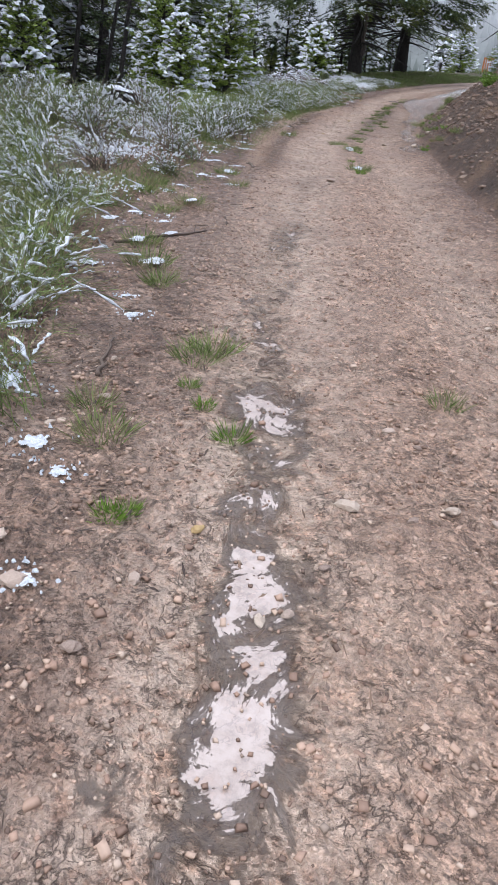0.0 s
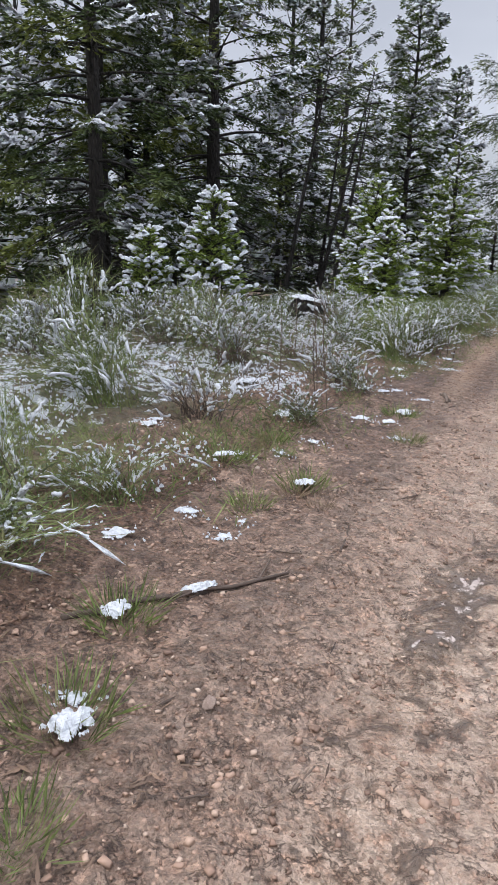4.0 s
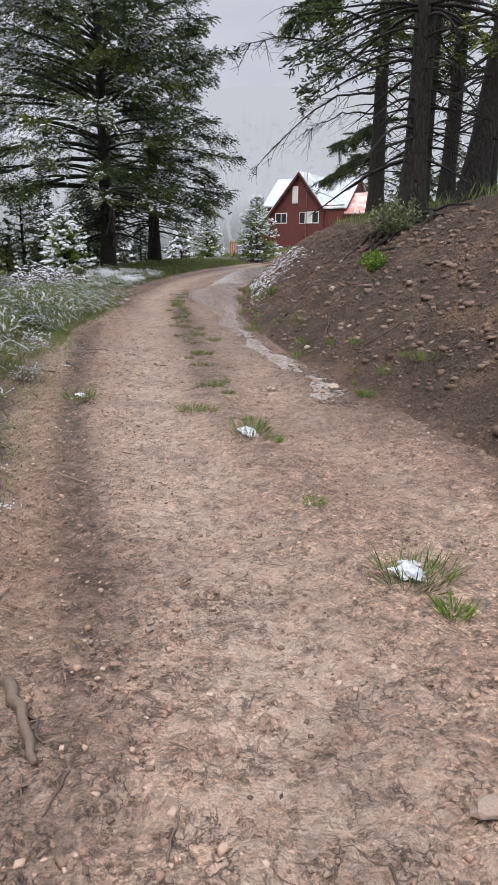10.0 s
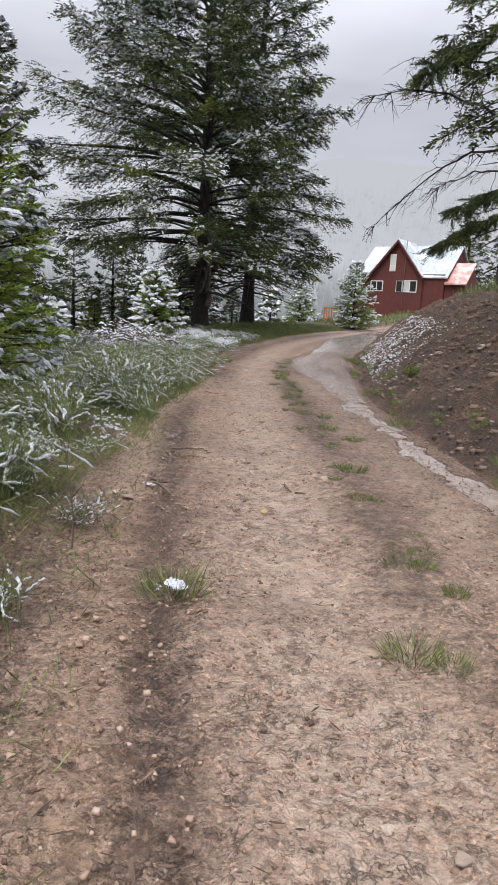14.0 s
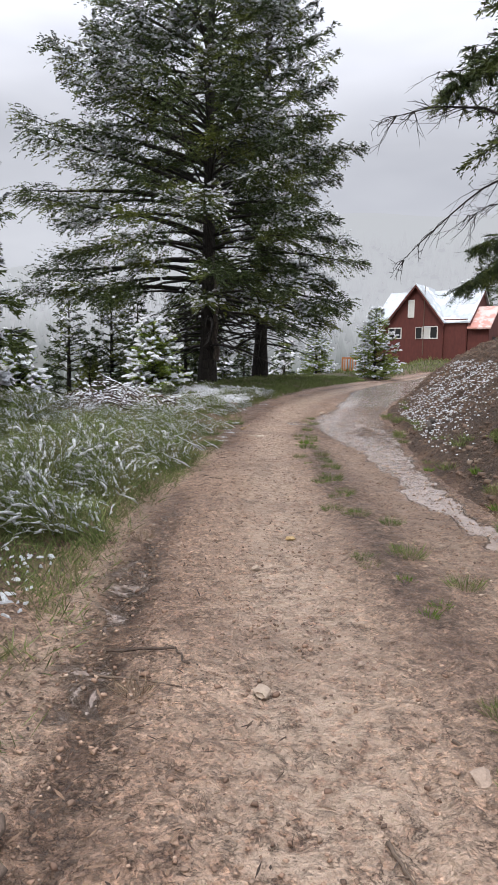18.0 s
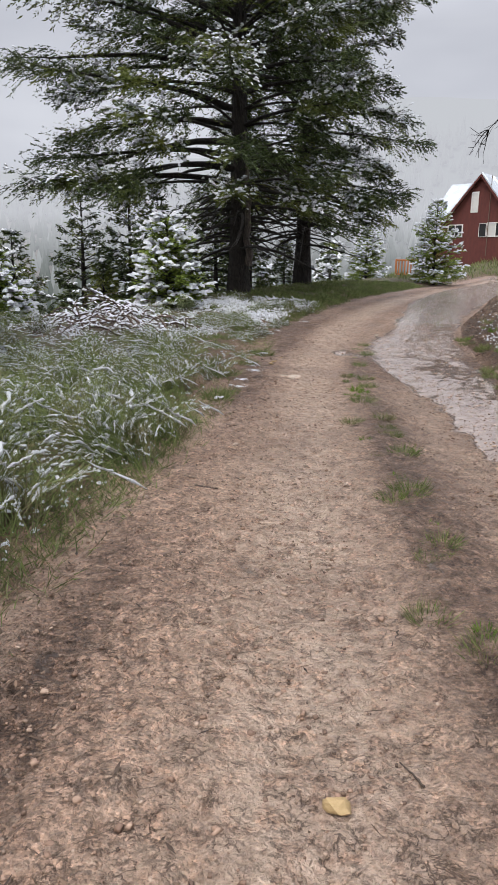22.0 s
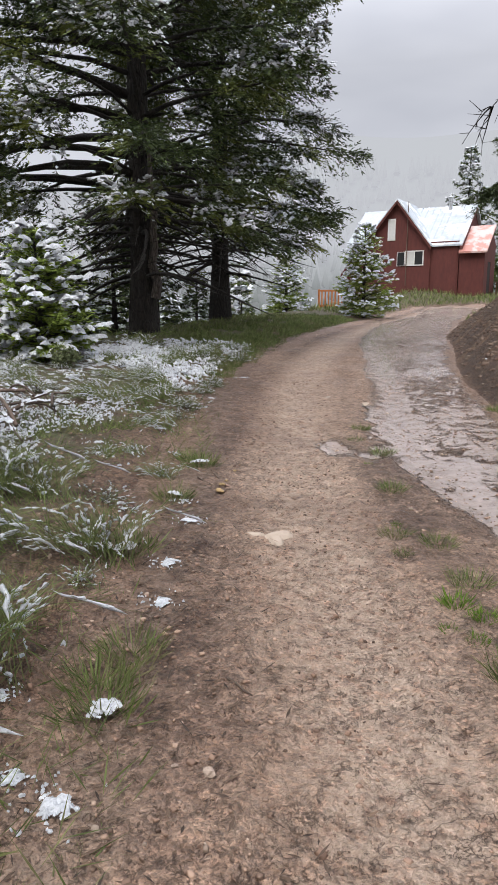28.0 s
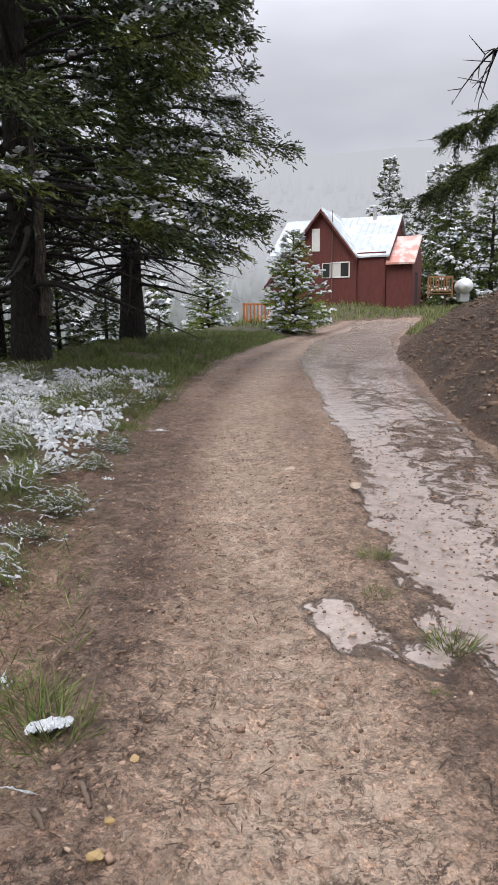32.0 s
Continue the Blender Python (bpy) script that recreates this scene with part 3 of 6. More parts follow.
def road():
    ys = np.concatenate([np.arange(-5, 0.6, 0.1), np.arange(0.6, 31, 0.045), np.arange(31, 61.0, 0.12)])
    us = np.linspace(0, 1, 104)
    L, T, C = along(VEG, ys) - 0.47, along(TOE, ys) + 0.1, along(TRACK, ys)
    X = L[:, None] + (T - L)[:, None] * us[None]
    Y = np.repeat(ys[:, None], len(us), 1)
    d = X - C[:, None]
    D2 = d - 1.25
    edge = np.minimum(X - L[:, None], T[:, None] - X)
    tl = np.exp(-(d / 0.42) ** 2)
    tr = np.exp(-(D2 / 0.30) ** 2)
    wl, wr = along(WET_L, ys)[:, None], along(WET_R, ys)[:, None]
    rag = 0.12 * ripple(X, Y, 2.1) + 0.09 * ripple(X, Y, 5.5, 7, 5)
    sheet = smooth(X - wl + rag, -0.10, 0.03) * smooth(wr - X + rag, -0.10, 0.03) * smooth(Y, 12.6, 14.5) * (1 - smooth(Y, 52, 60))
    broad = smooth(Y, 23, 27.5)
    lip = np.exp(-((X - wl - 0.22 - 0.10 * ripple(X, Y, 0.9)) / 0.22) ** 2)
    flow = sheet * (1 - 0.40 * broad * (1 - lip) * (0.7 + 0.5 * ripple(X, Y, 1.4, 7, 4)))
    seep = smooth(X - wl, -0.25, 0.2) * smooth(Y, 24, 28) * (1 - smooth(Y, 52, 60)) * smooth(T[:, None] - X, 0.0, 0.35)
    mud = X - along(MUD, ys)[:, None]
    first = np.exp(-((mud - 0.05 * ripple(X, Y, 1.7)) / np.interp(Y, [0, 2, 3, 5, 9], [0.20, 0.16, 0.24, 0.17, 0.13])) ** 2) * smooth(Y, -0.9, 0.0) * (1 - 0.8 * smooth(Y, 4.5, 9)) * (0.85 + 0.4 * ripple(X, Y, 1.9))
    pool = np.exp(-(((X - 0.40 - 0.12 * (29.1 - Y)) / 0.14) ** 4) - ((Y - 29.1) / 0.33) ** 4) + 0.9 * np.exp(-((X - 0.66) / 0.12) ** 2 - ((Y - 28.75) / 0.15) ** 2)
    pool = pool + 0.2 * np.exp(-(((X - 1.47) / 0.24) ** 4) - ((Y - 2.5) / 0.26) ** 4) + 0.2 * np.exp(-(((X - 1.62) / 0.2) ** 4) - ((Y - 0.95) / 0.5) ** 4)
    rut = X - along(RUT, ys)[:, None]
    lefty = np.exp(-((rut + 0.05) / 0.16) ** 2) * (np.exp(-((Y - 18.2) / 0.6) ** 2) + 0.8 * np.exp(-((Y - 17.0) / 0.3) ** 2) + 0.45 * smooth(Y, 11, 13) * (1 - smooth(Y, 19.5, 21)))
    end = np.exp(-((X - 11.6) / 1.8) ** 2 - ((Y - 57.5) / 2.6) ** 2)
    wet = (1.18 - 0.24 * broad * (1 - 0.6 * lip)) * flow + 0.12 * seep + 0.6 * first + 1.2 * pool + 0.6 * np.clip(lefty, 0, 1) + 0.9 * end
    calm = 1 - 0.92 * np.clip(wet * 1.3, 0, 1)
    Z = land(X, Y, calm)
    med = np.exp(-((d - 0.63) / 0.20) ** 2) * smooth(Y, 9, 13) * (1 - 0.5 * smooth(Y, 24, 27)) * (0.55 + 0.45 * ripple(X * 0.5, Y, 1.1))
    lug = np.sin(Y * 2 * np.pi / 0.21 + 1.2 * np.sin(X * 9)) * 0.5 + 0.5
    Z = Z - 0.035 * tl - 0.04 * tr + 0.03 * np.clip(med, 0, 1) + (0.008 * ripple(X, Y, 5.5) + 0.006 * ripple(X, Y, 13, 7, 7)) * calm
    lump = np.random.RandomState(3).normal(size=X.shape)
    lump = 0.5 * lump + 0.5 * (np.roll(lump, 1, 0) + np.roll(lump, 1, 1)) / 1.4
    Z = Z + 0.0065 * lump * (1 - 0.4 * tl) * calm
    Z = Z - 0.008 * lug * np.exp(-((d + 0.22) / 0.22) ** 2) * (0.5 + 0.5 * ripple(X, Y, 0.8))
    Z = Z - 0.014 * lug * np.exp(-((rut + 0.25) / 0.10) ** 2) * smooth(Y, 9.5, 11) * (1 - smooth(Y, 15, 16))
    Z = Z - 0.05 * (1 - smooth(edge, 0, 0.16)) - 0.02 * np.clip(flow + 0.6 * seep + pool, 0, 1) - 0.03 * np.exp(-(rut / 0.13) ** 2) * smooth(Y, 9, 11) * (1 - smooth(Y, 19, 21))
    nx, ny = len(us), len(ys)
    i, j = np.meshgrid(np.arange(nx - 1), np.arange(ny - 1), indexing="xy")
    q = np.stack([j * nx + i, j * nx + i + 1, (j + 1) * nx + i + 1, (j + 1) * nx + i], -1).reshape(-1, 4)
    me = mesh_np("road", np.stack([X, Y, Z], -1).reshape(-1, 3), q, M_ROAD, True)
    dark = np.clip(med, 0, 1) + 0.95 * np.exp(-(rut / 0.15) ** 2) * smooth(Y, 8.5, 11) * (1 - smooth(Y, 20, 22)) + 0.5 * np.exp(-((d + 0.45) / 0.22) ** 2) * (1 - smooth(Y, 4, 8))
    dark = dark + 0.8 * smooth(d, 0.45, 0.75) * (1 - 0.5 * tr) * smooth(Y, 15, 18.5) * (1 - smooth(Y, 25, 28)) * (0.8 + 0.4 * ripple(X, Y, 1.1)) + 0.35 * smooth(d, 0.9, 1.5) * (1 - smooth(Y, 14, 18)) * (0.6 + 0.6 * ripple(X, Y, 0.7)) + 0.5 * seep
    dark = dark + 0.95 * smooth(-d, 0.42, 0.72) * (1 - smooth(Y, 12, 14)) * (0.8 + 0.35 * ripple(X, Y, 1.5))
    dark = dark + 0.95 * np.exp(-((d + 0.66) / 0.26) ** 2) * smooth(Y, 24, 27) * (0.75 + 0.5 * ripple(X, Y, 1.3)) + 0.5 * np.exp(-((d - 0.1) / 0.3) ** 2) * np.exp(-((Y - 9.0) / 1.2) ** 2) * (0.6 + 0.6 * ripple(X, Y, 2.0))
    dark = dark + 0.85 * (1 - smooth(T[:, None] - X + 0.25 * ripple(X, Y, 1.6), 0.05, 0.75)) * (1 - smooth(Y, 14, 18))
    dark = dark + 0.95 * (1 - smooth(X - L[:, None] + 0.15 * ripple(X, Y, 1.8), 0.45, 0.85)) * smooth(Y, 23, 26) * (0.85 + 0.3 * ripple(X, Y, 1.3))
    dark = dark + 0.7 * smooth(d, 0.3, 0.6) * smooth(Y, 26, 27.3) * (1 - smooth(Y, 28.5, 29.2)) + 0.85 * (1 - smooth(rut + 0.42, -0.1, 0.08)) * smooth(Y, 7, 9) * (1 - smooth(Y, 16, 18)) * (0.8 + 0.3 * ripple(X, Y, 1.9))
    ochre = np.exp(-((rut + 0.25) / 0.14) ** 2) * smooth(Y, 9.0, 10.5) * (1 - smooth(Y, 15, 16.5)) + 0.55 * np.exp(-((X - L[:, None] - 0.28) / 0.2) ** 2) * smooth(Y, 23.5, 25) * (1 - smooth(Y, 30, 32)) * (0.6 + 0.5 * ripple(X, Y, 0.8))
    ochre = ochre + 0.3 * np.exp(-((d + 0.35) / 0.2) ** 2) * smooth(Y, 17, 19) * (0.5 + 0.5 * ripple(X, Y, 0.7)) + 0.25 * smooth(d, 0.15, 0.4) * (1 - smooth(Y, 4, 7)) * (0.5 + 0.5 * ripple(X, Y, 0.9))
    dark = dark * (1 - 0.6 * np.clip(ochre, 0, 1))
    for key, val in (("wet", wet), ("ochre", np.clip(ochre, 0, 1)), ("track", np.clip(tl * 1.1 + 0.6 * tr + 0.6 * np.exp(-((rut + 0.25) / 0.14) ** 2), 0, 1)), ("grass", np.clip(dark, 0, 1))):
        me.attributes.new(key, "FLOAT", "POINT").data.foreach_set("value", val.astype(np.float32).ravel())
    return tagged(new("road", me), "rutted reddish-brown dirt road, muddy and wet", "road", kind="structure")


GROUND, ROAD = ground(), road()


def gz(x, y):
    return float(land(x, y))


# ---------------------------------------------------------------- conifers
def conifer(name, x, y, h, reach, clear, seed, label, snow=0.35, trunk=None, whorls=26, per=6, needle=0.16, lean=(0, 0), young=False, dead=0.0, open_=1.0, group="", z=None, bark=None, leaf=None, side=(0.0, 0.0), rise=0.10, wide=0.0):
    """A fir: trunk, limbs, needle sprays and snow on them. clear: height of the lowest living limbs; dead: bare limbs under them."""
    rng = np.random.RandomState(seed)
    trunk = trunk or h * 0.018 + 0.03
    root = empty(name, pose(x, y, (gz(x, y) if z is None else z) - 0.08, 0, 0, 0), label, "tree", group)
    nt = 14
    tz = np.linspace(0, h, nt)
    wob = np.cumsum(rng.normal(size=(nt, 2)) * 0.012 * h / nt, 0)
    tx, ty = lean[0] * tz + wob[:, 0], lean[1] * tz + wob[:, 1]
    tr = trunk * (1 - tz / h) ** 0.85 + 0.006
    tr[0] *= 1.35
    V, F = tubes([(np.stack([tx, ty, tz], 1), tr)], 10 if h > 5 else 6)
    bark = bark or M_BARK
    attach("trunk", mesh_np("trunk", V, F, bark, True), root)
    limbs, at, vec, sat, svec = [], [], [], [], []
    levels = np.sort(np.concatenate([clear + (h - clear) * (rng.rand(whorls) * 0.25 + np.arange(whorls)) / whorls, np.linspace(0.07 * h, clear, int(14 * dead)) if dead else []]))
    for zl in levels:
        bare = zl < clear - 0.01
        f = np.clip((zl - clear) / (h - clear), 0, 1)
        shape = (1 - f) ** (0.9 if rise > 0.2 else 0.72) * (0.55 + 0.45 * min(1, f * 5 + 0.35))
        n = max(3, int(round(per * (0.6 + 0.5 * rng.rand())))) if not bare else rng.randint(1, 4)
        a0 = rng.rand() * 6.28
        for bn in range(n):
            a = a0 + bn * 6.28 / n + rng.normal() * 0.35
            ln = reach * shape * ((0.62 if young else 0.60) + (0.42 if young else 0.46) * rng.rand()) * (1 + side[1] * math.cos(a - side[0])) + 0.05 * h * 0.12
            if bare:
                ln = reach * (0.25 + 0.4 * rng.rand())
            up0 = (0.35 if young else rise * min(1.0, 0.25 + 3 * f)) * (1 - f) + 0.75 * f + rng.normal() * 0.10
            drop = (0.35 + 0.25 * rng.rand()) * (1 - 0.8 * f)
            s = np.linspace(0, 1, 6)
            px, py = np.interp(zl, tz, tx), np.interp(zl, tz, ty)
            bend = rng.normal() * 0.18
            ca, sa = np.cos(a + bend * s), np.sin(a + bend * s)
            pts = np.stack([px + ca * ln * s, py + sa * ln * s, zl + ln * (up0 * s - drop * s ** 2 + 0.16 * s ** 4)], 1)
            r0 = min(trunk * 0.42, 0.012 * ln + 0.006) * (0.8 + 0.4 * rng.rand())
            limbs.append((pts, r0 * (1 - s) ** 0.8 + 0.0025))
            if bare:
                for _ in range(rng.randint(2, 7)):
                    t0 = 0.3 + 0.65 * rng.rand()
                    p0 = np.array([np.interp(t0, s, pts[:, c]) for c in range(3)])
                    e = p0 + np.array([np.cos(a + rng.normal()), np.sin(a + rng.normal()), rng.normal() * 0.4 - 0.1]) * ln * 0.3
                    limbs.append((np.linspace(p0, e, 3), np.array([0.005, 0.004, 0.0015])))
                continue
            # flat drooping sprays: twigs to both sides, set with needles
            gap = needle * (0.80 if young else 0.78)
            nb = max(5, int(ln * 1.5 / gap * open_))
            t0 = 0.10 if young else 0.24 + 0.16 * rng.rand() + 0.22 * max(0.0, 1 - 5 * f)
            ts = t0 + (1 - t0) * rng.rand(nb) ** (0.9 if young else 0.8)
            p = np.stack([np.interp(ts, s, pts[:, c]) for c in range(3)], 1) + rng.normal(size=(nb, 3)) * np.array([0.012, 0.012, 0.02]) * ln
            off = a + bend * ts + np.where(rng.rand(nb) < 0.5, -1, 1) * (0.45 + 0.7 * rng.rand(nb))
            tl = np.minimum(ln * (0.09 + 0.36 * (1 - ts)), 1.05) * (0.55 + 0.6 * rng.rand(nb)) + needle * 0.4
            tv = np.stack([np.cos(off) * tl, np.sin(off) * tl, tl * (rng.normal(size=nb) * (0.20 if young else 0.30) - (0.02 if young else 0.16) + 0.25 * f)], 1)
            per_t = int(np.clip(tl.mean() / (needle * 0.25), 4, 22))
            along_t = rng.rand(nb, per_t, 1)
            root_p = p[:, None] + tv[:, None] * along_t
            root_p[..., 2] -= (0.22 * along_t[..., 0] ** 2 * tl[:, None]) * (0.4 if young else 1.0)
            dirv = tv / (np.linalg.norm(tv, axis=1)[:, None] + 1e-9)
            across = np.stack([-dirv[:, 1], dirv[:, 0], 0 * dirv[:, 0]], 1)
            fan = np.where(rng.rand(nb, per_t, 1) < 0.5, -1, 1) * (0.45 + 0.5 * rng.rand(nb, per_t, 1))
            jit = rng.normal(size=(nb, per_t, 3)) * np.array([0.20, 0.20, 0.24])
            nv = dirv[:, None] * 0.8 + across[:, None] * fan + jit - np.array([0, 0, 0.02 if young else 0.16])
            nv = nv / (np.linalg.norm(nv, axis=2)[..., None] + 1e-9) * needle * (0.7 + 0.6 * rng.rand(nb, per_t, 1))
            at.append(root_p.reshape(-1, 3))
            vec.append(nv.reshape(-1, 3))
            heavy = snow * ((0.45 if rng.rand() < 0.55 else 0.05) if young else (0.35 + 1.0 * f) * (1.7 if rng.rand() < 0.45 else 0.08))
            pick = np.nonzero((rng.rand(nb) < heavy) & (ts > (0.35 if young else 0.5)))[0]
            if len(pick):
                for rep in range(2 if young else 6):
                    kk = 0.15 + 0.8 * rng.rand(len(pick), 1)
                    sat.append(p[pick] + tv[pick] * kk + np.array([0, 0, needle * 0.24]) + rng.normal(size=(len(pick), 3)) * needle * 0.12)
                    svec.append(dirv[pick] * (needle * (0.45 + (1.6 if young else 0.45) * rng.rand(len(pick))))[:, None])
    at, vec = np.concatenate(at), np.concatenate(vec)
    V, F = blades(at, vec, np.full(len(at), needle * (wide or (0.28 if young else 0.26))), rng)
    attach("crown", mesh_mix("crown", [(V, F, M_NEEDLE_YOUNG if young else leaf or M_NEEDLE), (*tubes(limbs, 4), bark)]), root)
    if sat:
        sat, svec = np.concatenate(sat), np.concatenate(svec)
        big = 1.4 if young else 1.35
        V, F = pads(sat, svec * big, needle * big * ((0.5 if young else 0.34) + 0.5 * rng.rand(len(sat))), needle * (0.6 if young else 0.3), rng, young)
        tagged(attach("snow", mesh_np("snow", V, F, M_SNOW, True), root, "wet fresh snow caught on the sprays"), kind="stuff")
    return root


# ---------------------------------------------------------------- the red cabin
def cabin_materials():
    k = Mat("red_board_siding", 0.75).objco()
    n = k.noise(5, 5, 0.6, k.stretch(1, 1, 0.35))
    c = k.ramp(n, (0.3, (0.082, 0.019, 0.015)), (0.7, (0.125, 0.030, 0.023)))
    siding = k.out(c, None, n, 0.25, 0.01)
    k = Mat("metal_roof_with_snow", 0.42, 0.0).objco()
    n = k.noise(0.75, 5, 0.6)
    c = k.mix(k.ramp(n, (0.50, 0.0), (0.58, 0.9)), k.ramp(k.noise(3, 3), (0.3, (0.33, 0.37, 0.40)), (0.7, (0.44, 0.48, 0.52))), (0.68, 0.71, 0.75))
    roof = k.out(c, k.ramp(n, (0.46, 0.35), (0.52, 0.65)), n, 0.2, 0.02)
    k = Mat("red_metal_roof_with_snow", 0.45).objco()
    n = k.noise(1.6, 5, 0.6)
    c = k.mix(k.ramp(n, (0.44, 0.0), (0.56, 1.0)), (0.46, 0.21, 0.17), (0.58, 0.42, 0.39))
    red_roof = k.out(c, None, n, 0.2, 0.02)
    return siding, roof, red_roof


M_SIDING, M_ROOF, M_RED_ROOF = cabin_materials()
M_WHITE = simple("white_trim", (0.62, 0.62, 0.60), (0.80, 0.80, 0.78), 12, 0.5, 0.1)
M_GLASS = Mat("window_glass", 0.06, spec=0.8).out((0.02, 0.024, 0.028))
M_CURTAIN = simple("pale_curtain", (0.5, 0.5, 0.48), (0.68, 0.68, 0.66), 6, 0.8, 0.2)
M_CEDAR = simple("orange_cedar", (0.40, 0.13, 0.04), (0.56, 0.21, 0.075), 10, 0.7, 0.3, stretch=(1, 1, 4))
M_DOOR_SHADE = simple("doorway_shade", (0.012, 0.010, 0.010), (0.03, 0.025, 0.022), 4, 0.8, 0.1)
M_DECK = simple("brown_deck_wood", (0.20, 0.10, 0.05), (0.32, 0.18, 0.09), 10, 0.75, 0.3, stretch=(1, 1, 4))
M_STEEL = simple("galvanised_steel", (0.35, 0.36, 0.37), (0.52, 0.53, 0.54), 9, 0.4, 0.1, 0.6)
M_TANK = simple("white_tank_paint", (0.60, 0.63, 0.64), (0.74, 0.77, 0.78), 7, 0.4, 0.1)


def cabin():
    """Local axes: x along the front to the right, y back, z up; origin on the ground under the front gable's peak."""
    m = pose(12.15, 70.6, 2.2, 0, 0, -34)
    house = empty("cabin", m, "red board cabin with steep snow-dusted metal roof", "house")
    # front cross gable, its left slope carried further down
    bm = bmesh.new()
    prism_into(bm, [(-3.6, 0, -0.9), (2.25, 0, -0.4), (2.25, 0, 3.35), (0, 0, 6.2), (-3.6, 0, 1.75)], (0, 0.22, 0))
    part("gable_wall", bm, M_SIDING, house)
    bm = bmesh.new()
    box_into(bm, (2.25, 0.1, -0.5), (4.15, 0.34, 3.45))
    part("front_wall", bm, M_SIDING, house)
    bm = bmesh.new()
    prism_into(bm, [(4, 0.34, -0.4), (4, 7.0, -0.4), (4, 7.0, 3.4), (4, 3.6, 6.0), (4, 0.34, 3.4)], (0.2, 0, 0))
    part("end_wall", bm, M_SIDING, house)
    bm = bmesh.new()
    prism_into(bm, [(-3.6, 0.9, -0.9), (-3.6, 7.0, -0.9), (-3.6, 7.0, 3.4), (-3.6, 3.6, 6.0), (-3.6, 0.9, 3.4)], (0.2, 0, 0))
    part("end_wall", bm, M_SIDING, house)
    bm = bmesh.new()
    box_into(bm, (-3.4, 6.8, -0.9), (4, 7.0, 3.45))
    part("back_wall", bm, M_SIDING, house)
    # roof slabs
    def slab(name, pts, mat, label=""):
        bm = bmesh.new()
        prism_into(bm, pts, (0, 0, 0.12))
        return part(name, bm, mat, house, label)
    slab("roof", [(2.36, -0.05, 3.12), (4.4, -0.05, 3.12), (4.4, 3.6, 5.98), (0.05, 3.6, 5.98)], M_ROOF)
    slab("roof", [(-3.75, 0.28, 3.38), (-2.4, 0.28, 3.38), (-0.05, 3.6, 5.98), (-3.75, 3.6, 5.98)], M_ROOF)
    slab("roof", [(4.4, 7.25, 3.12), (-3.75, 7.25, 3.12), (-3.75, 3.6, 5.98), (4.4, 3.6, 5.98)], M_ROOF)
    slab("gable_roof", [(0, -0.32, 6.2), (2.42, -0.32, 3.13), (2.42, 0.6, 3.13), (0, 4.0, 6.2)], M_ROOF)
    slab("gable_roof", [(0, -0.32, 6.2), (0, 4.0, 6.2), (-3.9, 3.2, 1.5), (-3.9, -0.32, 1.5)], M_ROOF, "sheet roof under white snow")
    # seams of the sheet metal
    for i in range(9):
        x = 0.6 + i * 0.43
        f = max(0.0, (2.42 - x) / 2.42)
        y0 = -0.05 + f * 3.6
        bm = bmesh.new()
        prism_into(bm, [(x, y0, 3.24 + (y0 + 0.05) * 0.7836), (x + 0.03, y0, 3.24 + (y0 + 0.05) * 0.7836), (x + 0.03, 3.6, 6.10), (x, 3.6, 6.10)], (0, 0, 0.035))
        part("roof_seam", bm, M_ROOF, house)
    # barge boards
    for a, b in (((0, -0.34, 6.2), (2.45, -0.34, 3.09)), ((-3.92, -0.34, 1.46), (0, -0.34, 6.2))):
        bm = bmesh.new()
        prism_into(bm, [a, b, (b[0], b[1], b[2] - 0.2), (a[0], a[1], a[2] - 0.2)], (0, -0.04, 0))
        part("barge_board", bm, M_SIDING, house)
    bm = bmesh.new()
    prism_into(bm, [(4.25, -0.08, 3.1), (4.25, 3.6, 5.98), (4.25, 3.6, 5.78), (4.25, -0.08, 2.9)], (0.17, 0, 0))
    part("barge_board", bm, M_SIDING, house)
    # corner boards and the sill board
    for x in (2.2, 3.95):
        bm = bmesh.new()
        box_into(bm, (x, -0.03 if x < 3 else 0.06, -0.3), (x + 0.12, 0.0 if x < 3 else 0.1, 3.2))
        part("corner_board", bm, M_SIDING, house)
    bm = bmesh.new()
    box_into(bm, (2.3, 0.05, -0.05), (4.1, 0.1, 0.12))
    part("sill_board", bm, M_SIDING, house)

    def window(x0, x1, z0, z1, y, halves=2, curtain=(0,), frame=0.07):
        bm = bmesh.new()
        box_into(bm, (x0, y - 0.05, z0), (x0 + frame, y + 0.02, z1))
        box_into(bm, (x1 - frame, y - 0.05, z0), (x1, y + 0.02, z1))
        box_into(bm, (x0 + frame, y - 0.05, z0), (x1 - frame, y + 0.02, z0 + frame))
        box_into(bm, (x0 + frame, y - 0.05, z1 - frame), (x1 - frame, y + 0.02, z1))
        for i in range(1, halves):
            c = x0 + (x1 - x0) * i / halves
            box_into(bm, (c - 0.025, y - 0.045, z0 + frame), (c + 0.025, y + 0.02, z1 - frame))
        win = part("window", bm, M_WHITE, house, "white-framed sliding window")
        w = (x1 - x0 - 2 * frame) / halves
        for i in range(halves):
            bm = bmesh.new()
            box_into(bm, (x0 + frame + i * w + 0.01, y - 0.015, z0 + frame), (x0 + frame + (i + 1) * w - 0.01, y - 0.004, z1 - frame))
            part("pane", bm, M_CURTAIN if i in curtain else M_GLASS, win)
        return win

    window(0.04, 0.58, 1.93, 2.86, 0.0, 1, (), 0.025)
    window(0.62, 1.88, 1.93, 2.92, 0.0, 2, (0,))
    window(-2.3, -1.15, 1.95, 2.85, 0.0, 2, ())
    window(0.35, 1.2, -0.36, 0.1, 0.0, 2, ())
    bm = bmesh.new()
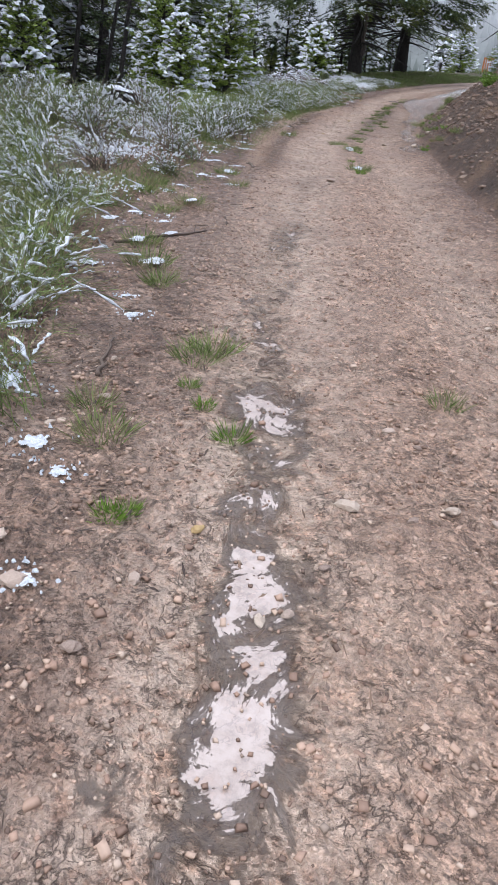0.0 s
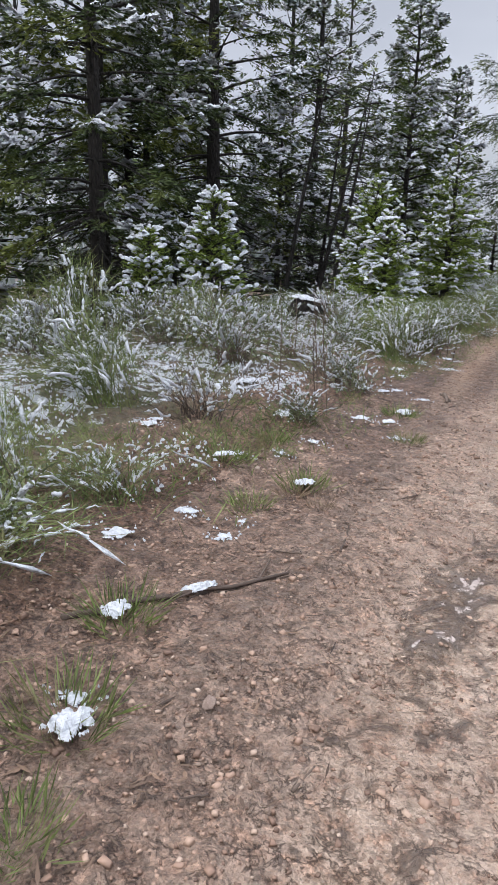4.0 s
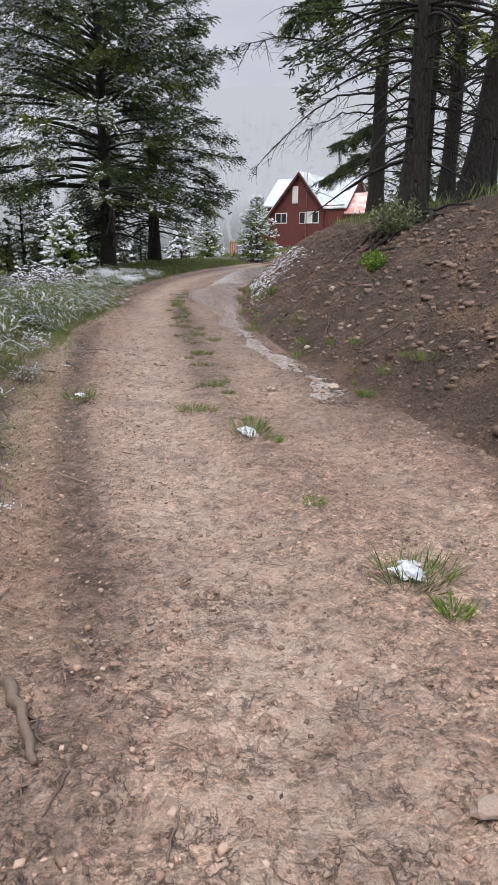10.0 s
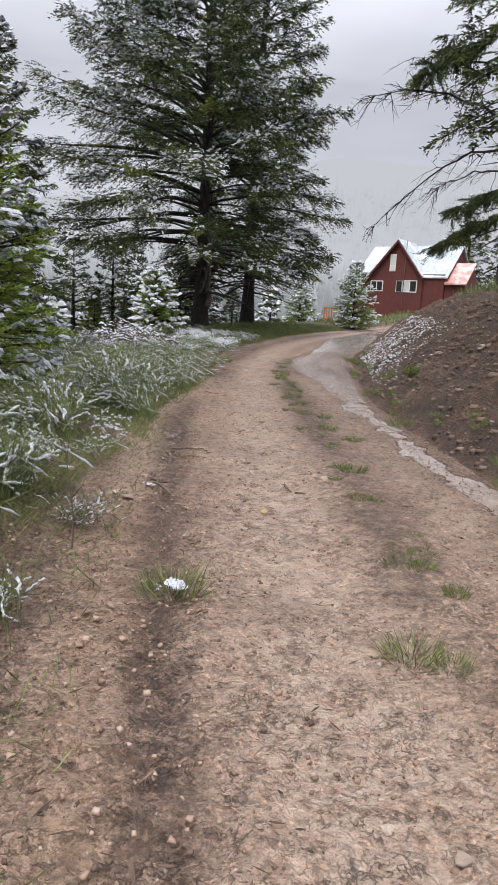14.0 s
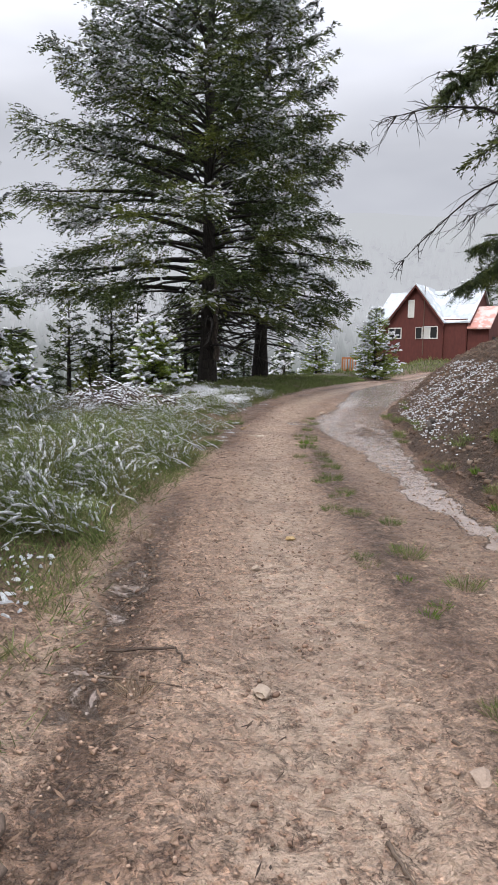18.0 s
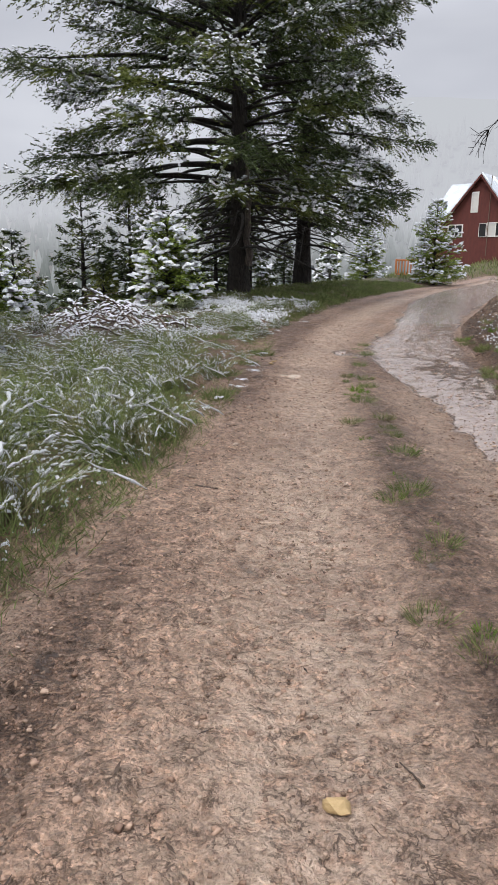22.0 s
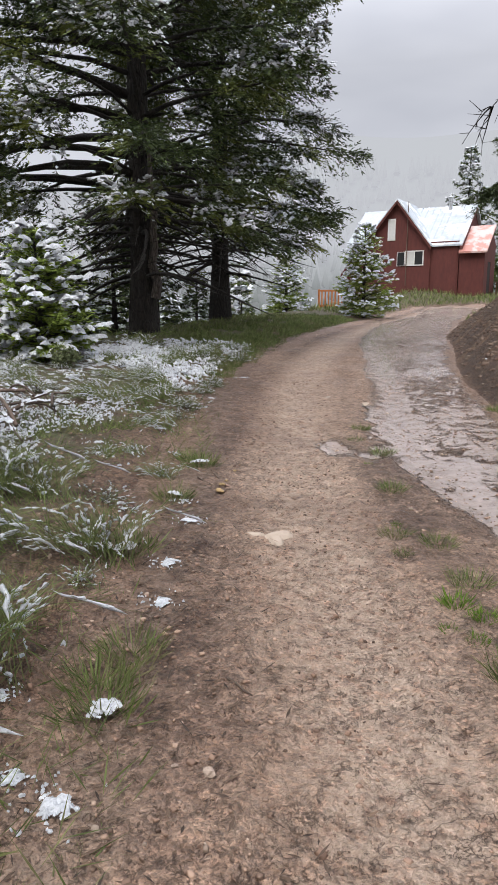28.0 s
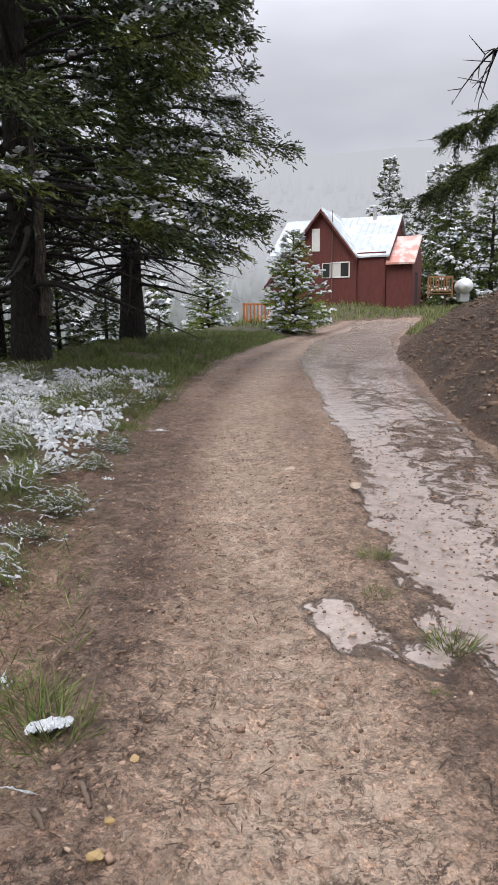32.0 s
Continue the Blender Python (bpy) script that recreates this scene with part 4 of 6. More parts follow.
    box_into(bm, (-0.68, -0.05, 3.62), (-0.14, 0.02, 5.05), 0.02)
    shutter = part("attic_window", bm, M_WHITE, house, "tall white attic window")
    bm = bmesh.new()
    box_into(bm, (-0.60, -0.06, 3.72), (-0.22, -0.052, 4.95))
    part("pane", bm, M_CURTAIN, shutter)
    V, F = tubes([(np.array([(0.72, -0.12, 0.6), (0.72, -0.12, 3.2), (0.73, -0.12, 6.1)]), np.array([0.03, 0.03, 0.025]))], 6)
    attach("pipe", mesh_np("pipe", V, F, M_TWIG, True), house)
    V, F = tubes([(np.array([(2.6, 3.3, 5.6), (2.6, 3.3, 6.7)]), np.array([0.13, 0.13])), (np.array([(2.6, 3.3, 6.66), (2.6, 3.3, 6.78)]), np.array([0.2, 0.03]))], 9)
    attach("chimney", mesh_np("chimney", V, F, M_STEEL, True), house)
    # lean-to entry at the right end
    bm = bmesh.new()
    box_into(bm, (4.2, 0.2, -0.2), (5.8, 0.36, 2.72))
    part("entry_wall", bm, M_SIDING, house)
    bm = bmesh.new()
    prism_into(bm, [(5.65, 0.36, -0.2), (5.65, 1.2, -0.2), (5.65, 1.2, 3.55), (5.65, 0.36, 2.72)], (0.15, 0, 0))
    prism_into(bm, [(5.65, 1.2, 2.15), (5.65, 2.1, 2.15), (5.65, 2.1, 4.3), (5.65, 1.2, 3.55)], (0.15, 0, 0))
    prism_into(bm, [(5.65, 2.1, -0.2), (5.65, 3.4, -0.2), (5.65, 3.4, 3.3), (5.65, 2.1, 4.3)], (0.15, 0, 0))
    part("entry_end_wall", bm, M_SIDING, house)
    # near-black panel in the doorway; the colour stands for shade inside
    bm = bmesh.new()
    box_into(bm, (5.76, 1.24, 0.0), (5.795, 2.06, 2.12))
    part("door", bm, M_DOOR_SHADE, house, "dark entry door, its shade painted near-black")
    slab("entry_roof", [(4.21, -0.15, 2.62), (6, -0.15, 2.62), (6, 2.15, 4.42), (4.21, 2.15, 4.42)], M_RED_ROOF, "faded red metal roof with snow")
    return house


CABIN = cabin()


def railing(name, m, length, height, depth, mat, label, deck=True):
    root = empty(name, m, label, "railing")
    for z in (0.12, height - 0.09):
        bm = bmesh.new()
        box_into(bm, (0, -0.03, z), (length, 0.03, z + 0.09), 0.008)
        part("rail", bm, mat, root)
        bm = bmesh.new()
        box_into(bm, (length - 0.03, 0.03, z), (length + 0.03, depth, z + 0.09), 0.008)
        part("rail", bm, mat, root)
    n = int(length / 0.17)
    for i in range(n + 1):
        x = i * (length - 0.06) / n
        bm = bmesh.new()
        big = i in (0, n)
        box_into(bm, (x, -0.05, -0.3 if big else 0.15), (x + (0.11 if big else 0.075), -0.032, height + 0.02 if big else height - 0.04), 0.006)
        part("post" if big else "slat", bm, mat, root)
    if deck:
        for i in range(int(depth / 0.15)):
            bm = bmesh.new()
            box_into(bm, (-0.02, 0.04 + i * 0.15, -0.02), (length + 0.02, 0.17 + i * 0.15, 0.03), 0.005)
            part("deck_board", bm, mat, root)
        for x in (0.1, length - 0.1):
            bm = bmesh.new()
            box_into(bm, (x - 0.05, depth * 0.8, -1.1), (x + 0.05, depth * 0.8 + 0.1, 0.0))
            part("deck_leg", bm, mat, root)
    return root


railing("deck_railing", pose(4.85, 58.3, 1.27, 0, 0, -14), 1.4, 0.98, 1.6, M_CEDAR, "bright orange cedar deck railing below the cabin")
railing("porch_railing", pose(18.9, 69.3, 3.1, 0, 0, -14), 1.6, 1.1, 2.0, M_DECK, "brown wooden porch railing at the entry")


def tank():
    root = empty("propane_tank", pose(21.8, 70.0, 3.6, 0, 0, 72), "pale grey propane tank on short legs", "tank")
    s = np.linspace(0, 1, 13)
    x = -1.1 + 2.2 * s
    r = 0.5 * np.sqrt(np.clip(1 - np.clip((np.abs(x) - 0.7) / 0.4, 0, 1) ** 2, 0.0004, 1))
    V, F = tubes([(np.stack([x, 0 * x, 0 * x], 1), r)], 16)
    attach("shell", mesh_np("shell", V, F, M_TANK, True), root)
    for lx in (-0.6, 0.6):
        bm = bmesh.new()
        box_into(bm, (lx - 0.06, -0.3, -1.0), (lx + 0.06, 0.3, -0.42), 0.01)
        part("leg", bm, M_STEEL, root)
    V, F = tubes([(np.array([(0, 0, 0.46), (0, 0, 0.62)]), np.array([0.16, 0.14])), (np.array([(0, 0, 0.62), (0, 0, 0.64)]), np.array([0.14, 0.01]))], 10)
    attach("valve_cover", mesh_np("valve_cover", V, F, M_TANK, True), root)
    return root


tank()


# ---------------------------------------------------------------- trees
TALL = "tall dark fir with snow-dusted spreading limbs beside the road"
conifer("fir_tree", -2.3, 39.6, 19.5, 6.7, 3.2, 11, TALL, 1.0, 0.29, 40, 7, 0.115, group="pair of tall firs", dead=1.5, open_=1.15, side=(2.9, 0.30), rise=0.42, wide=0.27)
conifer("fir_tree", -0.35, 46.5, 23.5, 5.7, 3.4, 12, TALL, 1.0, 0.31, 45, 7, 0.125, group="pair of tall firs", dead=1.5, open_=1.15, rise=0.26, wide=0.27)
YOUNG = "young bright green fir laden with wet snow"
for i, (x, y, h, r, sn) in enumerate([(-3.4, 34.0, 2.1, 1.05, 0.95), (6.2, 53.9, 4.1, 1.8, 0.95), (4.2, 66.0, 4.2, 1.5, 0.6), (3.25, 58.4, 3.9, 1.6, 0.95), (3.4, 62.0, 3.4, 1.3, 0.7), (-5.53, 12.98, 2.2, 0.8, 0.6),
                                      (-6.53, 12.49, 2.1, 0.8, 0.6), (-3.16, 14.75, 1.75, 0.75, 0.75), (-2.97, 17.65, 3.3, 1.05, 0.8), (-6.2, 31.0, 1.7, 0.8, 0.6), (-4.19, 16.66, 2.6, 1.05, 0.7)]):
    conifer("young_fir", x, y, h, r, 0.12, 30 + i, YOUNG, min(1.0, sn * 1.4) if y < 30 else sn * 1.45, None, 20, 8, (0.055 if x > -4.5 else 0.075) if y < 25 else 0.10, young=True, group="young firs on the verge", open_=1.2 if y < 45 else 0.95)
SLIM = "slender fir with thin snow-dusted branches on the slope"
for i, (x, y, h, r, c) in enumerate([(-5.92, 22.78, 9.0, 1.9, 0.8), (-5.59, 25.48, 6.5, 1.7, 0.5), (-7.57, 27.00, 8.0, 1.8, 1.0)]):
    conifer("slender_fir", x, y, h, r, c, 50 + i, SLIM, 1.35, 0.10, 30, 7, 0.11, group="slender firs", open_=1.5, leaf=M_NEEDLE_SLIM)
WOOD = "tall forest fir with bare lower branches on the slope"
for i, (x, y, h, r, c, t) in enumerate([(-10.55, 20.03, 17, 3.4, 5.0, 0.27), (-9.91, 14.72, 16, 3.0, 4.0, 0.2), (-12.86, 19.06, 17, 2.8, 4.5, 0.2), (-13.25, 20.16, 15, 2.8, 4.5, 0.18),
                                        (-8.68, 7.51, 16, 2.8, 3.5, 0.22), (-13.84, 11.57, 17, 3.0, 4.0, 0.24), (-15.70, 24.59, 18, 3.2, 5.0, 0.24), (-16.29, 16.59, 18, 3.0, 4.0, 0.22), (-11.66, 28.04, 17, 3.0, 3.0, 0.2), (-18.86, 9.62, 17, 3.2, 2.5, 0.22), (-19.24, 20.62, 18, 3.2, 2.5, 0.22), (-22.31, 14.66, 18, 3.4, 2, 0.24), (-17.42, 4.60, 17, 3.2, 3, 0.22), (-22.18, 26.66, 18, 3.4, 2, 0.24), (-20.11, 32.63, 18, 3.4, 2, 0.24), (-13.10, 33.56, 17, 3.2, 2, 0.2), (-10.4, 23.4, 9, 2.6, 1.6, 0.12), (-12.7, 27.9, 17, 3.4, 2.0, 0.2), (-11.6, 16.6, 16, 3.0, 3.0, 0.16)]):
    conifer("forest_fir", x, y, h, r, c, 70 + i, WOOD, 0.85, t, 22, 6, 0.15 if x > -14 else 0.28, group="firs on the left slope", dead=3.2, open_=1.0)
for i, (x, y, h, lx) in enumerate([(-8.15, 19.50, 7.5, 0.17), (-7.65, 20.40, 7.0, 0.22), (-6.75, 19.79, 5.5, 0.16), (-9.21, 23.52, 8.0, 0.1)]):
    conifer("dead_fir", x, y, h, 1.3, h * 0.86, 90 + i, "thin leaning dead fir with bare dark branches", 0.0, 0.075, 3, 3, 0.14, lean=(lx, 0.02), group="dead firs", dead=2.4, open_=0.4)
PINE = "tall dark fir on top of the cut bank"
for i, (x, y, h, r, c, t, ln) in enumerate([(4.19, 19.37, 15, 3.3, 3.2, 0.19, (0, 0)), (7.7, 33.0, 16, 3.6, 5.6, 0.28, (0, 0)), (5.35, 19.76, 16, 2.6, 6.0, 0.2, (0.12, 0)), (5.68, 22.86, 13, 2.2, 6.5, 0.11, (0.02, 0)),
                                            (7.41, 25.84, 15, 3.0, 5.5, 0.2, (0.03, 0)), (9.27, 21.82, 16, 3.0, 4.5, 0.22, (0, 0)), (10.5, 30.0, 16, 3.2, 4.0, 0.22, (0, 0)), (12.8, 44.0, 15, 2.6, 7.5, 0.25, (0, 0))]):
    conifer("bank_fir", x, y, h, r, c, 110 + i, PINE, 0.06, t, 19, 6, 0.12 if y < 27 else 0.15, lean=ln, group="firs on the bank", dead=1.2, open_=0.75)
BACK = "snow-dusted fir behind the cabin"
for i, (x, y, h, r) in enumerate([(23.6, 88.5, 15.6, 3.6), (27.5, 84, 12.0, 3.6), (31, 83, 11.5, 3.6), (35.5, 86, 12, 3.6), (29, 90, 13, 3.6), (41, 92, 12, 3.6), (25, 78, 6, 2.0), (33, 76, 6.5, 2.4)]):
    conifer("background_fir", x, y, h, r, 0.8, 130 + i, BACK, 0.5, None, 24, 7, 0.30, group="firs behind the cabin", open_=1.3, leaf=M_NEEDLE_SLIM, wide=0.34)

for i, (x, y, h) in enumerate([(-4.6, 43.0, 3.2), (-1.2, 50.5, 3.0), (-5.6, 48.0, 5.0), (-6.8, 40.5, 3.0), (-4.2, 55.0, 6.0), (-5.2, 41.5, 4.6), (-6.6, 43.5, 6.0), (-3.6, 44.5, 4.6), (-8.6, 44.0, 6.5), (-2.5, 47.5, 4.0), (-9.6, 40.0, 5.0)]):
    conifer("shaded_fir", x, y, h, h * 0.34, 0.15, 150 + i, "dark small fir growing under the tall firs", 0.12, None, 18, 7, 0.15, group="small firs in shade", open_=1.2, wide=0.32)
vr = np.random.RandomState(17)
for i in range(30):
    a = math.radians(-72 + 86 * (i + vr.rand()) / 30)
    d = vr.uniform(52, 80)
    x, y = math.sin(a) * d, 18 + math.cos(a) * d
    if x > 2.5 and y > 60:
        x = 2.0
    h = vr.uniform(9, 14)
    conifer("valley_fir", x, y, h, h * 0.2, 0.8, 170 + i, "grey-green snow-dusted fir down in the valley", 0.5, None, 14, 5, 0.42, group="firs in the valley", open_=1.1)


# ---------------------------------------------------------------- far hillside with painted mist
def backdrop():
    k = Mat("painted_mist_hillside", 1.0, spec=0.0)
    sep = k.node("ShaderNodeSeparateXYZ")
    k.link(k.co, sep.inputs["Vector"])
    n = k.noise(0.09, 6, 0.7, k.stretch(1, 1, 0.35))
    # painted mist: colour goes to sky grey with height
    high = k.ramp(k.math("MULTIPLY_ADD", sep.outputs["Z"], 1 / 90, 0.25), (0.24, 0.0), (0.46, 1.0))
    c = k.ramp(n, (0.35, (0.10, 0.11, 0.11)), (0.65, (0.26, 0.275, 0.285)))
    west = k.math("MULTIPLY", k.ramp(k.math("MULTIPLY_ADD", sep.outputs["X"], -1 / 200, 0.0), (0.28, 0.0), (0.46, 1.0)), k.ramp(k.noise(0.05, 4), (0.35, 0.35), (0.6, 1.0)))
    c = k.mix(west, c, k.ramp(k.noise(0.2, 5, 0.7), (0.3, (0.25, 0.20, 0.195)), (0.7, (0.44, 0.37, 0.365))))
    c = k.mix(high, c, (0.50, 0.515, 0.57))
    # the hill glows in that hazy colour instead of being lit
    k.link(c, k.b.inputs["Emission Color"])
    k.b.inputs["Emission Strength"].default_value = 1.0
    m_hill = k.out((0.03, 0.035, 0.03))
    a = np.radians(np.linspace(-150, 90, 200))
    rr = np.linspace(0, 1, 14)
    A, R = np.meshgrid(a, rr, indexing="xy")
    hgt = 44 + 16 * np.sin(A * 2.3 + 1) + 8 * np.sin(A * 6.1) + 3 * np.sin(A * 17)
    rad = 150 + 130 * R
    X, Y = rad * np.sin(A), 30 + rad * np.cos(A)
    Z = -20 + (hgt + 20) * R ** 0.8
    nx = len(a)
    i, j = np.meshgrid(np.arange(nx - 1), np.arange(len(rr) - 1), indexing="xy")
    q = np.stack([j * nx + i, j * nx + i + 1, (j + 1) * nx + i + 1, (j + 1) * nx + i], -1).reshape(-1, 4)
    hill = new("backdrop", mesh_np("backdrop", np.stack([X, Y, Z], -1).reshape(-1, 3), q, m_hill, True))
    tagged(hill, "distant wooded mountainside backdrop, cloud haze painted into its glow", "hillside", kind="structure")
    # trees on it, glowing and paled by painted mist
    rng = np.random.RandomState(7)
    n = 5200
    aa = np.radians(rng.uniform(-100, 75, n))
    f = 0.72 * rng.rand(n) ** 1.1
    hg = 44 + 16 * np.sin(aa * 2.3 + 1) + 8 * np.sin(aa * 6.1) + 3 * np.sin(aa * 17)
    rad = 150 + 130 * f
    px, py, pz = rad * np.sin(aa), 30 + rad * np.cos(aa), -20 + (hg + 20) * f ** 0.8
    th, tw = rng.uniform(4, 8, n), rng.uniform(0.8, 1.5, n)
    ang = np.linspace(0, 2 * np.pi, 5, endpoint=False)
    foot = np.stack([px[:, None] + tw[:, None] * np.cos(ang), py[:, None] + tw[:, None] * np.sin(ang), np.repeat((pz + th * 0.12)[:, None], 5, 1) + rng.normal(size=(n, 5)) * 0.4], -1)
    top = np.stack([px, py, pz + th], -1)[:, None]
    V = np.concatenate([foot, top], 1).reshape(-1, 3)
    tri = np.array([[0, 1, 5], [1, 2, 5], [2, 3, 5], [3, 4, 5], [4, 0, 5]])
    F = (tri[None] + 6 * np.arange(n)[:, None, None]).reshape(-1, 3)
    k = Mat("painted_mist_trees", 1.0, spec=0.0)
    sep = k.node("ShaderNodeSeparateXYZ")
    k.link(k.co, sep.inputs["Vector"])
    # haze mixed into the trees' emission, stronger higher up
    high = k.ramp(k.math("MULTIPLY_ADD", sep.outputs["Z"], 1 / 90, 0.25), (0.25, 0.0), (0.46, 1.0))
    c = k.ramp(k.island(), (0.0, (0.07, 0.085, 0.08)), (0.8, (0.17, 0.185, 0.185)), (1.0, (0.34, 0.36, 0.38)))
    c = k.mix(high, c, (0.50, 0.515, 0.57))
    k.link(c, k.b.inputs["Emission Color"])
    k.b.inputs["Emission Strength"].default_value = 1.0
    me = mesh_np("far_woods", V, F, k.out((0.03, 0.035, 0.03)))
    tagged(new("far_woods", me), "grey conifers on the far mountainside, mist painted into their glow", "trees", kind="stuff")


backdrop()


# ---------------------------------------------------------------- verge plants
def plant_mesh(kind, seed):
    """Meshes of one small plant about 0.5 m tall: green or dry part, snow part."""
    rng = np.random.RandomState(seed)
    curves, at, vec, caps = [], [], [], []
    n = {"sage": 46, "dry": 44, "arch": 60}[kind]
    s = np.linspace(0, 1, 6)
    for _ in range(n):
        a, out = rng.rand() * 6.28, 0.10 + 0.40 * rng.rand()
        hgt = (0.20 + 0.34 * rng.rand()) * (1.15 - out)
        if kind == "arch":
            a = rng.normal() * 0.75 + 2.6
            out = 0.22 + 0.48 * rng.rand()
            z = hgt * 1.05 * np.sin(s * (1.5 + 1.3 * rng.rand()))
        else:
            z = hgt * (s ** 0.8)
        b = rng.normal(size=2) * (0.11 if kind == "arch" else 0.08)
        pts = np.stack([b[0] + np.cos(a) * out * s ** 1.3, b[1] + np.sin(a) * out * s ** 1.3, np.maximum(z, 0.01)], 1)
        pts[1:] += rng.normal(size=(5, 3)) * 0.008
        curves.append((pts, np.linspace(0.0035, 0.001, 6)))
        m = {"sage": 18, "dry": 9, "arch": 14}[kind]
        t = 0.2 + 0.8 * rng.rand(m)
        p = np.stack([np.interp(t, s, pts[:, c]) for c in range(3)], 1)
        tip = np.gradient(pts, axis=0)[np.clip((t * 5).astype(int), 0, 5)]
        d = tip / (np.linalg.norm(tip, axis=1)[:, None] + 1e-9)
        v = d * (1.0 if kind == "arch" else 0.6) + rng.normal(size=(m, 3)) * (0.45 if kind == "arch" else 0.6)
        v = v / np.linalg.norm(v, axis=1)[:, None] * {"sage": 0.036, "dry": 0.055, "arch": 0.19}[kind] * (0.6 + 0.8 * rng.rand(m, 1))
        at.append(p)
        vec.append(v)
        # wet snow: a few thick ragged fingers, and many short scraps
        for _ in range(rng.randint(0, 6)):
            thick = rng.rand() < {"sage": 0.06, "dry": 0.08, "arch": 0.09}[kind]
            t0 = rng.uniform(0.25, 0.9)
            t = np.linspace(t0, min(1.0, t0 + (rng.uniform(0.25, 0.5) if thick else rng.uniform(0.05, 0.16))), 6)
            q = np.stack([np.interp(t, s, pts[:, c]) for c in range(3)], 1) + rng.normal(size=(6, 3)) * (0.008 if thick else 0.004)
            fat = rng.uniform(0.008, 0.015) if thick else rng.uniform(0.004, 0.010)
            rad = fat * np.array([0.08, 0.9, 1.0, 0.9, 0.8, 0.08]) * rng.uniform(0.3, 1.8, 6)
            q[:, 2] += rad * 0.6
            caps.append((q, rad))
    at, vec = np.concatenate(at), np.concatenate(vec)
    V, F = blades(at, vec, np.full(len(at), {"sage": 0.011, "dry": 0.005, "arch": 0.0045}[kind]), rng)
    leaf = {"sage": M_SAGE, "dry": M_STRAW, "arch": M_GRASS}[kind]
    leaves = mesh_mix("foliage", [(V, F, leaf), (*tubes(curves, 3), M_GRASS if kind == "arch" else M_TWIG)])
    return leaves, mesh_np("snow", *tubes(caps, 5), M_SNOW, True)


PLANTS = [(k, plant_mesh(k, 200 + i)) for i, k in enumerate(("sage", "dry", "arch", "sage", "dry", "arch", "sage"))]
SHRUB = {"sage": ("snowy_shrub", "grey-green sagebrush clump weighed down by snow", "shrub"), "dry": ("dry_shrub", "leafless brown brush caked with wet snow", "shrub"),
         "arch": ("grass_clump", "long green grass bent over under snow", "grass")}


def shrub(which, x, y, size, turn, tall=1.0):
    kind, meshes = PLANTS[which]
    name, label, cat = SHRUB[kind]
    root = empty(name, pose(x, y, gz(x, y) - 0.015, 0, 0, turn) @ Matrix.Diagonal((size, size, size * tall, 1)), label, cat, "shrubs along the verge")
    for part_name, me in zip(("foliage", "snow"), meshes):
        ob = attach(part_name, me, root)
        tagged(ob, "wet snow caught on the stems" if part_name == "snow" else "", kind="stuff")
    return root


rng = np.random.RandomState(4)
count = 0
while count < 200:
    y = rng.uniform(1.0, 35)
    s = rng.uniform(0.15, 5.2) if y > 11 else rng.uniform(0.55, 5.2) if y < 5.5 else rng.uniform(0.3, 4.5)
    if y > 29.5 and s < 3.6 and rng.rand() < 0.75:
        continue
    if y < 6 and s < 1.0 and rng.rand() < 0.5:
        continue
    x = float(along(VEG, y)) - s
    if math.hypot(x + 3.4, y - 29.3) < 1.3:
        continue
    w = (rng.choice([0, 1, 3, 4, 6, 2]) if y < 15 else rng.choice([2, 5, 0, 2, 5, 3, 6]))
    shrub(int(w), x, y, (rng.uniform(0.75, 1.4) if y < 13 else rng.uniform(0.5, 0.95)) * (0.7 if s < 0.7 else 1.0), rng.uniform(0, 360) if PLANTS[w][0] != "arch" else rng.uniform(-40, 40), rng.uniform(0.75, 1.25) * (1.0 if y < 13 else 0.65))
    count += 1
for x, y in [(0.46, 2.01), (0.06, 2.72), (-0.13, 3.32), (-0.42, 4.02), (0.27, 1.41), (0.50, 1.21), (-0.24, 2.62), (-0.62, 4.62), (0.15, 1.81), (-0.76, 5.52)]:
    shrub(int(rng.choice([2, 5])), x, y, rng.uniform(0.7, 0.95), rng.uniform(-60, 60), rng.uniform(0.6, 0.85))
for i in range(105):
    y = rng.uniform(11.5, 27.5)
    s = rng.uniform(0.6, 3.6) if i % 2 else rng.uniform(0.2, 1.2)
    if y < 17 and s < 0.5:
        s += 0.5
    shrub(int(rng.choice([2, 5])), float(along(VEG, y)) - s, y, rng.uniform(0.7, 1.15), rng.uniform(-50, 50), rng.uniform(0.65, 1.0))
for i in range(60):
    y = rng.uniform(29.6, 37.5)
    s = rng.uniform(0.15, 1.3) if i % 3 else rng.uniform(0.6, 3.4)
    x = float(along(VEG, y)) - s
    if math.hypot(x + 3.4, y - 29.3) > 1.2 and math.hypot(x + 3.4, y - 34.0) > 0.8:
        shrub(int(rng.choice([2, 5, 0, 3])), x, y, rng.uniform(0.4, 0.75), rng.uniform(-60, 60), rng.uniform(0.45, 0.75))


def tuft_mesh(seed, mat, n=90, hgt=0.13, spread=0.09):
    rng = np.random.RandomState(seed)
    a, r = rng.rand(n) * 6.28, spread * np.sqrt(rng.rand(n))
    at = np.stack([np.cos(a) * r, np.sin(a) * r, np.zeros(n)], 1)
    out = 0.35 + 0.9 * rng.rand(n)
    v = np.stack([np.cos(a + rng.normal(size=n) * 0.5) * out, np.sin(a + rng.normal(size=n) * 0.5) * out, 0.6 + 0.6 * rng.rand(n)], 1)
    v = v / np.linalg.norm(v, axis=1)[:, None] * (hgt * (0.5 + 0.8 * rng.rand(n)))[:, None]
    V, F = blades(at, v, 0.003 + 0.004 * rng.rand(n), rng)
    return mesh_np("blades", V, F, mat)


